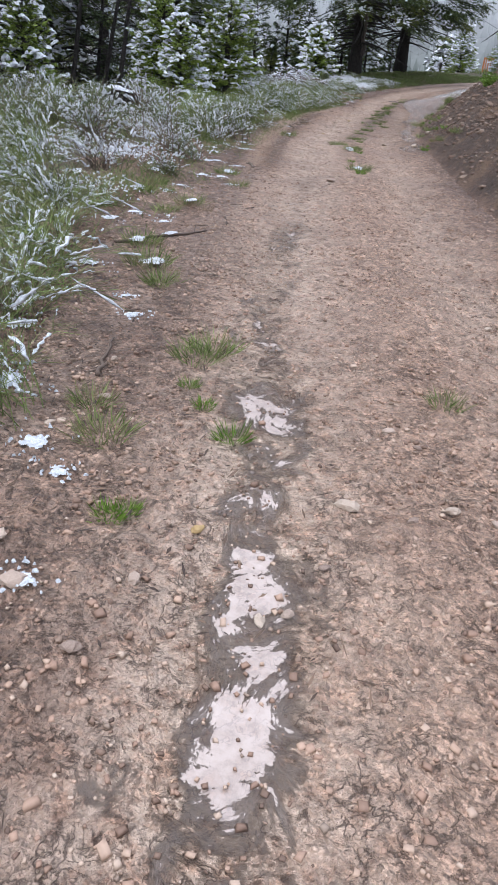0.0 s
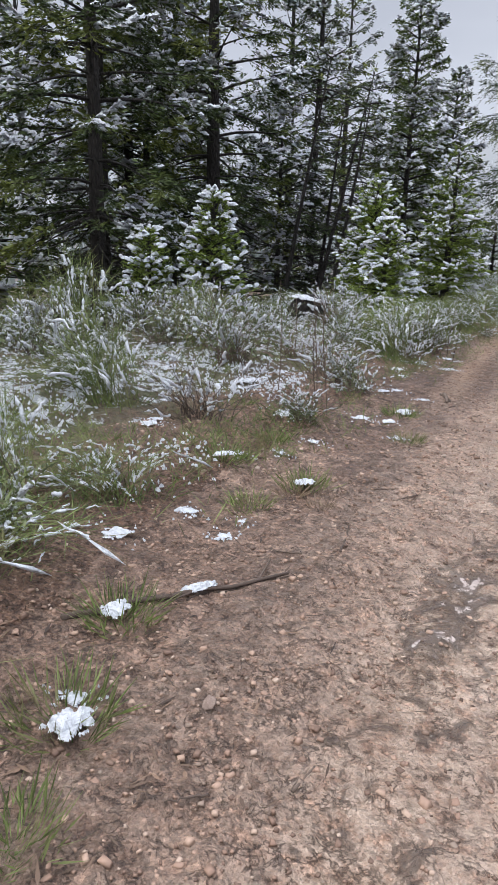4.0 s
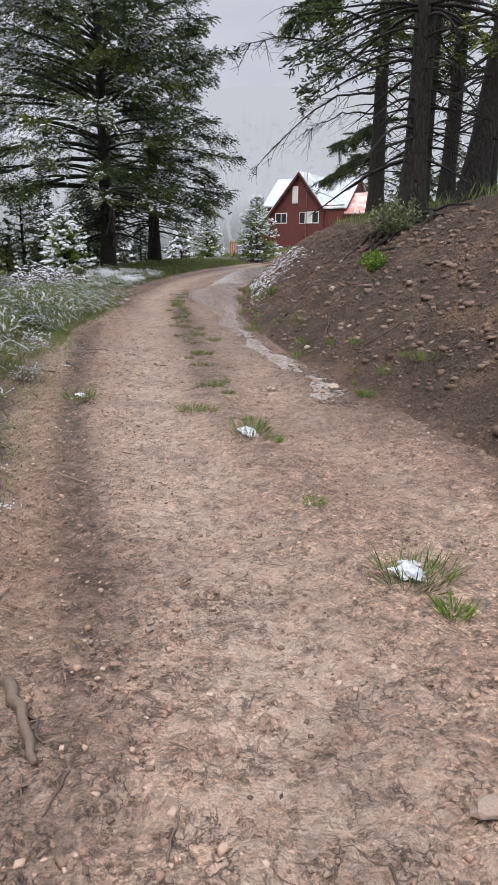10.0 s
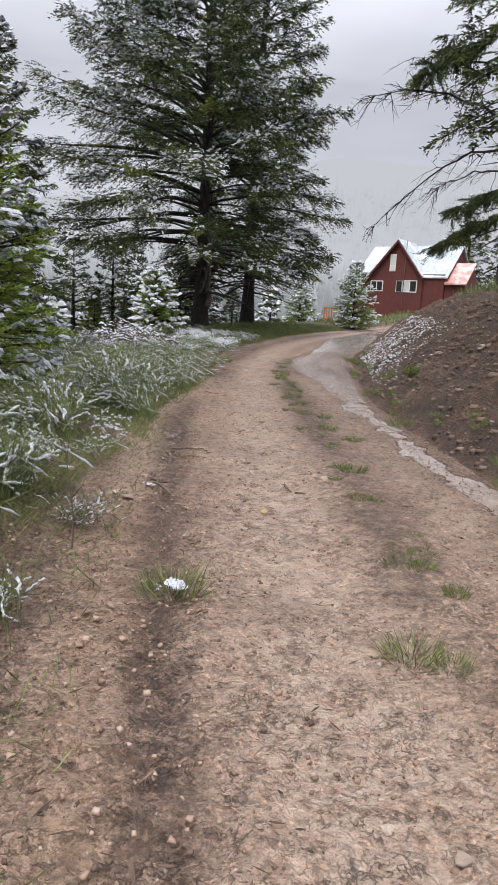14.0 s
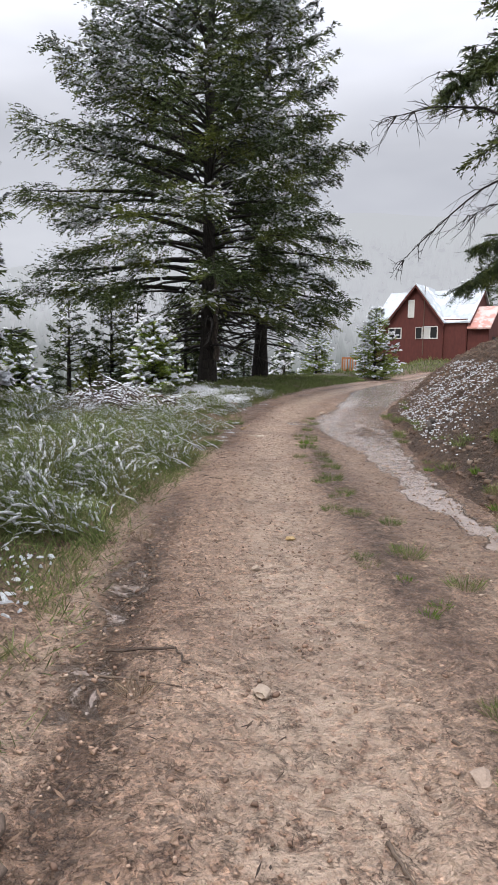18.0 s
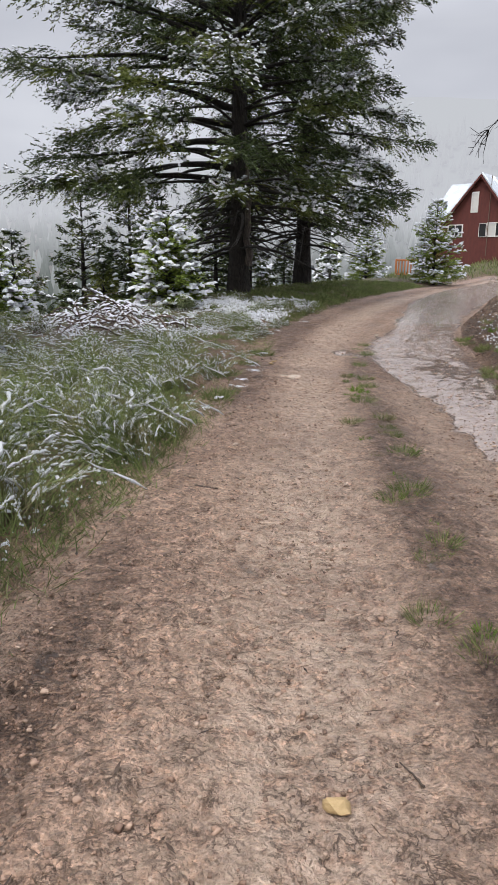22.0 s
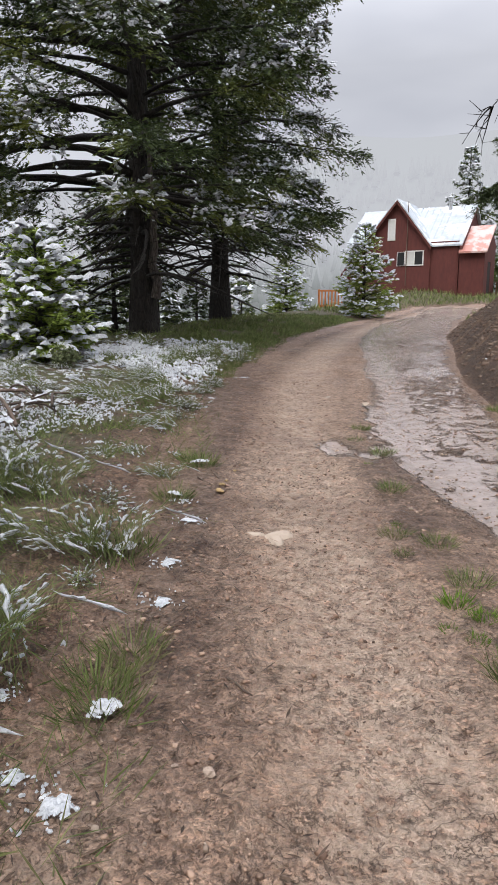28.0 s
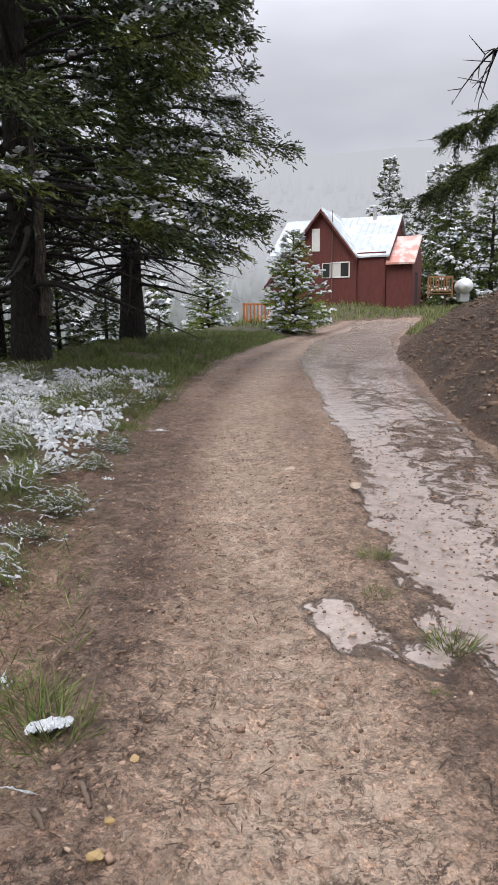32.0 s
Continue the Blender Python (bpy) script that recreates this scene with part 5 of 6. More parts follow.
def lump_mesh(seed, mat, name="lump"):
    """A melted patch of snow about 1 across: soft scraps and fingers with holes between them."""
    n = 46
    g = np.linspace(-0.62, 0.62, n)
    X, Y = np.meshgrid(g, g * 0.85, indexing="xy")
    o = seed * 3.7
    h = 0.62 - 1.5 * np.hypot(X * (1.0 + 0.12 * (seed % 3)), Y * 1.2) + 0.38 * ripple(X + o, Y - o, 3.4) + 0.30 * ripple(X - o, Y + o, 8.5, 7, 5) + 0.12 * ripple(X + o, Y, 19.0, 7, 3)
    Z = 0.20 * np.sqrt(np.clip(h, 0, 1)) + 0.035 * ripple(X, Y + o, 9.0) * (h > 0) + 0.02 * ripple(X - o, Y, 21.0, 7, 4) * (h > 0) - 0.03
    i, j = np.meshgrid(np.arange(n - 1), np.arange(n - 1), indexing="xy")
    q = np.stack([j * n + i, j * n + i + 1, (j + 1) * n + i + 1, (j + 1) * n + i], -1).reshape(-1, 4)
    q = q[(h.ravel()[q] > 0).sum(1) >= 2]
    keep, inv = np.unique(q.ravel(), return_inverse=True)
    return mesh_np(name, np.stack([X, Y, Z], -1).reshape(-1, 3)[keep], inv.reshape(-1, 4), mat, True)


LUMPS = [lump_mesh(i, M_SNOW) for i in range(6)]
TUFTS = {"lush": [tuft_mesh(300 + i, M_LUSH, 110, 0.085, 0.06) for i in range(3)], "dull": [tuft_mesh(310 + i, M_GRASS, 170, 0.13, 0.12) for i in range(3)], "dry": [tuft_mesh(320 + i, M_STRAW, 90, 0.15, 0.08) for i in range(2)]}
TUFT_LABEL = {"lush": "small bright green grass tuft in the dirt", "dull": "grass tuft with wispy pale green blades", "dry": "tuft of dry straw-coloured stems"}


def road_z(x, y):
    d = x - float(along(TRACK, y))
    on = float(along(VEG, y)) < x < float(along(TOE, y))
    return gz(x, y) - (0.035 * math.exp(-(d / 0.42) ** 2) + 0.04 * math.exp(-((d - 1.25) / 0.30) ** 2) if on else 0.0)


def tuft(kind, x, y, size, snow=False):
    root = empty("grass_tuft", pose(x, y, road_z(x, y) - 0.008, 0, 0, rng.uniform(0, 360)) @ Matrix.Scale(size, 4), TUFT_LABEL[kind] + (", tipped with snow" if snow else ""), "grass", "grass tufts")
    pick = TUFTS[kind]
    tagged(attach("foliage", pick[rng.randint(len(pick))], root), kind="stuff")
    if snow:
        ob = attach("snow", LUMPS[rng.randint(6)], root, "melting snow lump")
        ob.matrix_basis = pose(rng.normal() * 0.03, rng.normal() * 0.03, 0.045, rng.uniform(-12, 12), rng.uniform(-12, 12), rng.uniform(0, 360)) @ Matrix.Scale(0.15, 4)


for kind, size, spots in (
    ("lush", 0.85, [(1.15, 1.59), (1.35, 2.21), (1.05, 2.59), (1.16, 2.44), (1.11, 1.55), (1.10, 9.89), (0.85, 11.07), (0.67, 14.01), (0.59, 14.34), (0.48, 17.76), (0.58, 17.9), (0.49, 18.33), (0.38, 25.91),
                   (0.46, 25.75), (0.27, 25.68), (0.35, 25.55), (0.41, 22.44), (0.72, 12.91), (0.44, 22.0)]),
    ("dull", 0.8, [(0.41, 3.96), (0.98, 2.90), (2.19, 2.80), (1.04, 3.02), (0.41, 3.91), (0.88, 2.01), (0.73, 2.25), (-0.78, 7.08), (-0.31, 6.05), (-0.59, 6.92), (-0.08, 7.81), (0.51, 14.39), (0.31, 13.42), (0.83, 18.31),
                   (0.59, 16.66), (0.71, 19.94), (0.46, 22.12), (0.63, 18.91), (0.55, 23.11), (0.41, 25.28), (0.53, 26.12), (0.35, 26.85), (-1.1, 25.54), (-1.2, 25.3), (-0.72, 33.72), (-0.97, 32.91), (-0.93, 28.69)]),
    ("dry", 0.9, [(0.01, 6.25), (-0.84, 16.88), (-1.5, 25.81), (-1.2, 19.2), (-0.20, 6.32)]),
):
    for x, y in spots:
        tuft(kind, x, y, size * rng.uniform(0.6, 1.2))
for x, y in [(0.69, 12.54), (1.06, 10.18), (-0.67, 13.88), (-0.21, 6.49), (-0.75, 6.43), (-1.03, 27.61), (-1.22, 26.62), (-0.84, 28.49), (-0.42, 8.54), (-1.15, 25.13), (0.18, 4.31), (-0.06, 4.82)]:
    tuft("dull", x, y, rng.uniform(0.9, 1.2), True)
for i in range(46):
    y = rng.uniform(12, 30)
    d = 0.64 + rng.normal() * 0.12
    x = float(along(TRACK, y)) + d
    tuft("dull" if i % 3 else "lush", x, y, rng.uniform(0.35, 0.75))


for i in range(44):
    y = rng.uniform(13, 31)
    tuft("dull" if i % 4 else "lush", float(along(TOE, y)) + rng.uniform(-0.12, 0.5), y, rng.uniform(0.5, 1.1))


M_LITTER = needle_material("dead_litter", (0.035, 0.022, 0.016), (0.15, 0.095, 0.062))


def grass_stuff():
    """Short grass over the verge, as one sheet of blades, and snow lying in it."""
    rng = np.random.RandomState(9)
    n = 285000
    y = rng.uniform(0.5, 52, n)
    s = np.where(rng.rand(n) < 0.5, rng.gamma(2.0, 1.1, n), rng.gamma(1.2, 0.8, n)) + np.where(y < 5.5, 0.55, -0.1)
    x = along(VEG, y) - s
    patch = ripple(x, y, 1.1) + 0.6 * ripple(x, y, 3.4, 7, 7)
    bare = np.interp(y, [0, 5, 6, 11, 12, 16, 17.5, 24, 25.5, 30, 31.5, 44], [0.9, 0.8, 0.25, 0.25, 0.45, 0.35, 0.05, 0.05, 0.6, 0.6, 0.1, 0.1])
    dense = np.where(s < bare, 0.16, 1.0) * (0.65 + 0.35 * smooth(y, 9, 15))
    ok = (s < 6.5) & (patch > -0.55 + 0.45 * (y < 11) + 0.75 * (y > 25) + 0.15 * ((y > 30) & (y < 37)) - 0.6 * (y > 37.5)) & (rng.rand(n) < dense)
    x, y = x[ok], y[ok]
    n = len(x)
    at = np.stack([x, y, land(x, y) - 0.01], 1)
    a = rng.rand(n) * 6.28
    out = 0.3 + 1.1 * rng.rand(n)
    v = np.stack([np.cos(a) * out, np.sin(a) * out, 0.4 + 0.7 * rng.rand(n)], 1)
    v = v / np.linalg.norm(v, axis=1)[:, None] * (0.04 + 0.17 * rng.rand(n) ** 1.8)[:, None]
    V, F = blades(at, v, 0.0035 + 0.0035 * rng.rand(n) + 0.003 * smooth(y, 30, 36) + 0.007 * smooth(y, 37, 42), rng)
    tagged(new("verge_grass", mesh_np("verge_grass", V, F, M_GRASS)), "short wet grass along the road verge", "grass", kind="stuff")
    # dead leaves, bark and twig bits
    n = 15000
    y = rng.uniform(1, 36, n)
    x = along(VEG, y) - rng.normal(size=n) * 0.55 - np.where(y < 11, 0.35, 0.25)
    at = np.stack([x, y, land(x, y) + 0.006], 1)
    a = rng.rand(n) * 6.28
    v = np.stack([np.cos(a), np.sin(a), rng.normal(size=n) * 0.15], 1) * (0.02 + 0.07 * rng.rand(n) ** 2)[:, None]
    V, F = blades(at, v, 0.005 + 0.008 * rng.rand(n), rng, np.array([[0.05, 0.05, 1.0]]))
    tagged(new("leaf_litter", mesh_np("leaf_litter", V, F, M_LITTER)), "dark dead leaves and bark bits along the road edge", "litter", kind="stuff")
    n = 7000
    y = rng.uniform(8, 44, n)
    x = along(TOE, y) + 2.7 * rng.rand(n)
    at = np.stack([x, y, land(x, y) + 0.008], 1)
    a = rng.rand(n) * 6.28
    v = np.stack([np.cos(a), np.sin(a), rng.normal(size=n) * 0.3 - 0.3 * np.cos(a)], 1) * (0.02 + 0.12 * rng.rand(n) ** 2)[:, None]
    V, F = blades(at, v, 0.005 + 0.008 * rng.rand(n), rng, np.array([[0.5, 0.05, 1.0]]))
    tagged(new("bank_litter", mesh_np("bank_litter", V, F, M_LITTER)), "dead needles, roots and twig bits on the earth bank", "litter", kind="stuff")
    # right bank top and the yard before the cabin
    n = 16000
    y = rng.uniform(8, 74, n)
    r = rng.uniform(2.9, 9, n) * np.where(y > 50, 0.9, 1) - np.where(y > 50, 2.4, 0)
    x = along(TOE, y) + r
    at = np.stack([x, y, land(x, y) - 0.01], 1)
    a = rng.rand(n) * 6.28
    v = np.stack([np.cos(a) * 0.5, np.sin(a) * 0.5, 0.5 + 0.7 * rng.rand(n)], 1) * (0.14 + 0.2 * rng.rand(n))[:, None]
    V, F = blades(at, v, 0.012 + 0.012 * rng.rand(n) + 0.02 * (y > 45), rng)
    tagged(new("bank_grass", mesh_np("bank_grass", V, F, M_GRASS)), "rough grass on the bank and in the yard", "grass", kind="stuff")
    # yard below the cabin
    n = 9000
    x, y = rng.uniform(4, 24, n), rng.uniform(54, 71, n)
    ok = ((x < along(VEG, y) + 0.1) | (y > 60.6)) & (x > along(VEG, y) - 7)
    x, y = x[ok], y[ok]
    n = len(x)
    at = np.stack([x, y, land(x, y) - 0.01], 1)
    a = rng.rand(n) * 6.28
    v = np.stack([np.cos(a) * 0.5, np.sin(a) * 0.5, 0.5 + 0.7 * rng.rand(n)], 1) * (0.15 + 0.25 * rng.rand(n))[:, None]
    V, F = blades(at, v, 0.03 + 0.03 * rng.rand(n), rng)
    tagged(new("yard_grass", mesh_np("yard_grass", V, F, M_GRASS)), "rough yellow-green grass below the cabin", "grass", kind="stuff")
    n = 62000
    y = rng.uniform(0.6, 42, n)
    s = rng.gamma(2.0, 1.1, n) + np.where(y < 5.5, 0.7, 0.15)
    x = along(VEG, y) - s
    patch = ripple(x, y, 1.3, 7, 3) + 0.5 * ripple(x, y, 3.4)
    bare = np.interp(y, [0, 5, 6, 11, 12, 16, 17.5, 24, 25.5, 30, 31.5, 44], [0.7, 0.7, 0.3, 0.3, 0.7, 0.6, 0.2, 0.2, 0.9, 0.9, 0.4, 0.4])
    ok = (s < 7) & (y < 38.5) & (patch > -0.05 + 0.2 * smooth(y, 24, 26) - 0.12 * smooth(y, 32, 34)) & ((s > bare) | (rng.rand(n) < 0.08))
    x, y = x[ok], y[ok]
    n = len(x)
    at = np.stack([x, y, land(x, y) + 0.01 + 0.09 * rng.rand(n) ** 2], 1)
    a = rng.normal(size=n) * 0.9 + 2.4
    v = np.stack([np.cos(a), np.sin(a), rng.normal(size=n) * 0.25], 1) * ((0.010 + 0.05 * rng.rand(n) ** 3) * (0.8 + 0.5 * smooth(y, 9, 14) + 0.9 * smooth(y, 30, 33)))[:, None]
    V, F = pads(at, v, (0.007 + 0.018 * rng.rand(n) ** 2) * (1.0 + 0.7 * smooth(y, 9, 14) + 1.6 * smooth(y, 30, 33)), 0.014 + 0.012 * smooth(y, 30, 33), rng, True)
    tagged(new("verge_snow", mesh_np("verge_snow", V, F, M_SNOW, True)), "flecks of wet snow lying in the verge grass", "snow", kind="stuff")
    # speckled snow on the foot of the bank
    n = 2400
    y = rng.normal(size=n) * 1.9 + 27.2
    r = rng.uniform(0.2, 1.7, n)
    y = y + 0.9 * r
    x = along(TOE, y) + r
    at = np.stack([x, y, land(x, y) + 0.006], 1)
    a = rng.rand(n) * 6.28
    v = np.stack([np.cos(a), np.sin(a), 0 * a], 1) * (0.015 + 0.05 * rng.rand(n) ** 2)[:, None]
    V, F = pads(at, v, 0.012 + 0.035 * rng.rand(n) ** 2, 0.015, rng, True)
    tagged(new("bank_snow", mesh_np("bank_snow", V, F, M_SNOW, True)), "thin speckled snow on the earth bank", "snow", kind="stuff")


grass_stuff()


# ---------------------------------------------------------------- gravel, stones, sticks
def pebbles(name, label, x, y, size, mat, seed, sink=0.25, lift=None):
    rng = np.random.RandomState(seed)
    n = len(x)
    cube = np.array([[-1, -1, -0.7], [1, -1, -0.7], [1, 1, -0.7], [-1, 1, -0.7], [-0.7, -0.7, 0.8], [0.7, -0.7, 0.8], [0.7, 0.7, 0.8], [-0.7, 0.7, 0.8]]) * 0.5
    V = cube[None] * (1 + rng.normal(size=(n, 8, 1)) * 0.16) + rng.normal(size=(n, 8, 3)) * 0.07
    V = V * np.stack([rng.uniform(0.7, 1.3, n), rng.uniform(0.6, 1.0, n), rng.uniform(0.35, 0.75, n)], 1)[:, None]
    a = rng.rand(n) * 6.28
    c, s = np.cos(a)[:, None], np.sin(a)[:, None]
    V = np.stack([V[..., 0] * c - V[..., 1] * s, V[..., 0] * s + V[..., 1] * c, V[..., 2]], -1) * size[:, None, None]
    z = land(x, y) if lift is None else lift
    V = V + np.stack([x, y, z + size * (0.25 - sink)], 1)[:, None]
    q = np.array([[3, 2, 1, 0], [4, 5, 6, 7], [0, 1, 5, 4], [1, 2, 6, 5], [2, 3, 7, 6], [3, 0, 4, 7]])
    F = (q[None] + 8 * np.arange(n)[:, None, None]).reshape(-1, 4)
    return tagged(new(name, mesh_np(name, V.reshape(-1, 3), F, mat)), label, "gravel", kind="stuff")


def gravel_material(name, f):
    k = Mat(name, 0.75)
    c = k.ramp(k.island(), *((p, tuple(v * f for v in q)) for p, q in ((0.0, (0.15, 0.09, 0.062)), (0.45, (0.33, 0.205, 0.142)), (0.8, (0.46, 0.315, 0.225)), (1.0, (0.50, 0.385, 0.295)))))
    return k.out(k.mix(k.noise(60, 3), c, k.mix(0.5, c, (0.12, 0.08, 0.06))))


M_GRAVEL, M_BANK_GRAVEL = gravel_material("loose_gravel", 1.0), gravel_material("dark_bank_gravel", 0.46)


def road_gravel():
    rng = np.random.RandomState(21)
    n = 46000
    y = np.concatenate([rng.uniform(0.5, 34, n * 3 // 4), rng.uniform(0.5, 9, n // 4)])
    u = rng.rand(n)
    L, T, C = along(VEG, y), along(TOE, y), along(TRACK, y)
    x = L - 1.3 + (T - L + 1.3) * u
    d = x - C
    tracky = np.exp(-(d / 0.42) ** 2) + 0.6 * np.exp(-((d - 1.25) / 0.30) ** 2)
    keep = rng.rand(n) > 0.55 * tracky
    x, y, d = x[keep], y[keep], d[keep]
    size = 0.006 + 0.018 * rng.rand(len(x)) ** 4 + 0.006 * rng.rand(len(x))
    z = land(x, y) - 0.035 * np.exp(-(d / 0.42) ** 2) - 0.04 * np.exp(-((d - 1.25) / 0.30) ** 2)
    pebbles("road_gravel", "loose reddish gravel scattered over the dirt road", x, y, size, M_GRAVEL, 22, 0.2, z)
    n = 24000
    y = rng.uniform(7, 46, n)
    r = 2.6 * rng.rand(n) ** 0.8
    x = along(TOE, y) + r
    size = 0.012 + 0.08 * rng.rand(n) ** 7 + 0.014 * rng.rand(n)
    pebbles("bank_gravel", "loose stones and clods on the earth bank", x, y, size, M_BANK_GRAVEL, 23, 0.2)


road_gravel()


def road_clods():
    rng = np.random.RandomState(31)
    n = 16000
    y = rng.uniform(-0.2, 34, n)
    L, T, C = along(VEG, y), along(TOE, y), along(TRACK, y)
    x = L - 0.4 + (T - L + 0.2) * rng.rand(n)
    d = x - C
    z = land(x, y) - 0.035 * np.exp(-(d / 0.42) ** 2) - 0.04 * np.exp(-((d - 1.25) / 0.30) ** 2)
    pebbles("mud_clods", "crumbled damp mud clods on the road", x, y, 0.006 + 0.014 * rng.rand(n) ** 2, M_CLOD, 32, 0.25, z)


M_CLOD = gravel_material("mud_clod", 0.55)
road_clods()


def stone_mesh(seed, mat):
    rng = np.random.RandomState(seed)
    bm = bmesh.new()
    bmesh.ops.create_icosphere(bm, subdivisions=2, radius=0.5)
    for v in bm.verts:
        v.co *= 0.85 + 0.4 * noise.noise(v.co * 2.4 + Vector((seed * 1.7, 0, 0)))
        v.co = Vector((v.co.x * 1.15, v.co.y * 0.8, v.co.z * 0.55))
    me = bpy.data.meshes.new("stone")
    bm.to_mesh(me)
    bm.free()
    me.materials.append(mat)
    return me


STONES = {m: [stone_mesh(i + j * 10, mat) for i in range(4)] for j, (m, mat) in enumerate((("brown", M_STONE), ("pale", M_PALE_STONE), ("yellow", M_YELLOW_STONE)))}


def stone(kind, x, y, size, z=None, flat=1.0):
    pick = STONES[kind][rng.randint(4)]
    ob = new("stone", pick)
    ob.matrix_basis = pose(x, y, (road_z(x, y) if z is None else z) + size * 0.20 * flat, rng.uniform(-10, 10), rng.uniform(-10, 10), rng.uniform(0, 360)) @ Matrix.Diagonal((size, size, size * flat, 1))
    tagged(ob, {"brown": "rough brown stone half sunk in the dirt", "pale": "pale tan stone lying on the dirt", "yellow": "yellowish stone lying on the road"}[kind], "stone", "loose stones")


for kind, spots in (
    ("yellow", [(1.40, 1.59, 0.05), (-0.21, 15.38, 0.06), (-0.14, 19.41, 0.08), (-0.70, 27.79, 0.07), (-0.68, 27.92, 0.05), (-0.57, 28.3, 0.04), (-0.64, 28.05, 0.035)]),
    ("pale", [(2.20, 1.93, 0.06), (1.85, 1.86, 0.08), (1.68, 1.26, 0.045), (-0.36, 16.93, 0.09), (-0.39, 18.62, 0.07), (1.69, 14.13, 0.2), (1.12, 14.33, 0.14), (0.82, 31.94, 0.16),
              (1.9, 16.4, 0.14), (-1.23, 15.53, 0.07), (1.55, 15.6, 0.1), (1.15, 31.2, 0.12)]),
    ("brown", [(1.82, 1.52, 0.035), (1.95, 2.46, 0.05), (2.07, 1.83, 0.04), (-1.13, 15.43, 0.08), (0.82, 9.01, 0.1), (0.20, 12.40, 0.05), (0.31, 16.39, 0.08), (1.75, 1.30, 0.04), (1.30, 1.30, 0.05), (0.48, 4.61, 0.05), (0.76, 2.31, 0.06),
               (0.85, 1.31, 0.07), (1.00, 1.16, 0.08), (1.25, 1.00, 0.05)]),
):
    for x, y, sz in spots:
        stone(kind, x, y, sz * (0.8 if sz > 0.12 else 1.1), None, 0.3 if sz > 0.12 and y > 20 else 0.8)
for x, y, sz in [(2.68, 18.39, 0.22), (2.13, 20.99, 0.16), (3.00, 20.83, 0.30), (2.43, 17.59, 0.14), (3.15, 19.58, 0.18), (2.77, 22.19, 0.2), (3.5, 24.5, 0.16), (2.31, 15.89, 0.12), (3.29, 14.18, 0.15), (3.61, 16.48, 0.14), (3.3, 31.0, 0.18), (3.8, 30.1, 0.12)]:
    stone("pale" if sz > 0.2 else "brown", x, y, sz * 0.7, gz(x, y) - 0.02)
for i in range(46):
    y = rng.uniform(9, 34)
    x = float(along(TOE, y)) + 2.4 * rng.rand()
    stone(("brown", "pale", "brown")[i % 3], x, y, rng.uniform(0.03, 0.08), gz(x, y) - 0.02, 0.55)
for i in range(60):
    y = rng.uniform(1, 33)
    L, T = float(along(VEG, y)), float(along(TOE, y))
    stone(("brown", "pale", "brown")[i % 3], rng.uniform(L - 0.7, T), y, rng.uniform(0.025, 0.055))


def flat_stone():
    """A worn three-lobed slab set in the road."""
    g = np.linspace(-0.26, 0.26, 44)
    X, Y = np.meshgrid(g, g, indexing="xy")
    h = -1.0
    for cx, cy, a, b, turn in ((-0.13, 0.08, 0.09, 0.045, -0.35), (0.06, 0.05, 0.12, 0.075, 0.15), (0.03, -0.06, 0.05, 0.12, 0.1), (0.11, 0.09, 0.05, 0.04, 0.0)):
        u, v = (X - cx) * math.cos(turn) + (Y - cy) * math.sin(turn), -(X - cx) * math.sin(turn) + (Y - cy) * math.cos(turn)
        h = np.maximum(h, 1 - np.sqrt((u / a) ** 2 + (v / b) ** 2))
    h = h + 0.06 * ripple(X, Y, 22.0)
    Z = 0.028 * np.clip(h * 3.5, 0, 1) ** 0.5 + 0.004 * ripple(X, Y, 14.0, 7, 5) - 0.006
    n = len(g)
    i, j = np.meshgrid(np.arange(n - 1), np.arange(n - 1), indexing="xy")
    q = np.stack([j * n + i, j * n + i + 1, (j + 1) * n + i + 1, (j + 1) * n + i], -1).reshape(-1, 4)
    q = q[(h.ravel()[q] > -0.06).sum(1) >= 2]
    keep, inv = np.unique(q.ravel(), return_inverse=True)
    ob = new("flat_stone", mesh_np("flat_stone", np.stack([X, Y, Z], -1).reshape(-1, 3)[keep], inv.reshape(-1, 4), M_PALE_STONE, True))
    ob.matrix_basis = pose(-0.40, 26.89, road_z(-0.40, 26.89) - 0.001) @ Matrix.Scale(0.78, 4)
    tagged(ob, "flat pale three-lobed stone set in the road", "stone")


flat_stone()


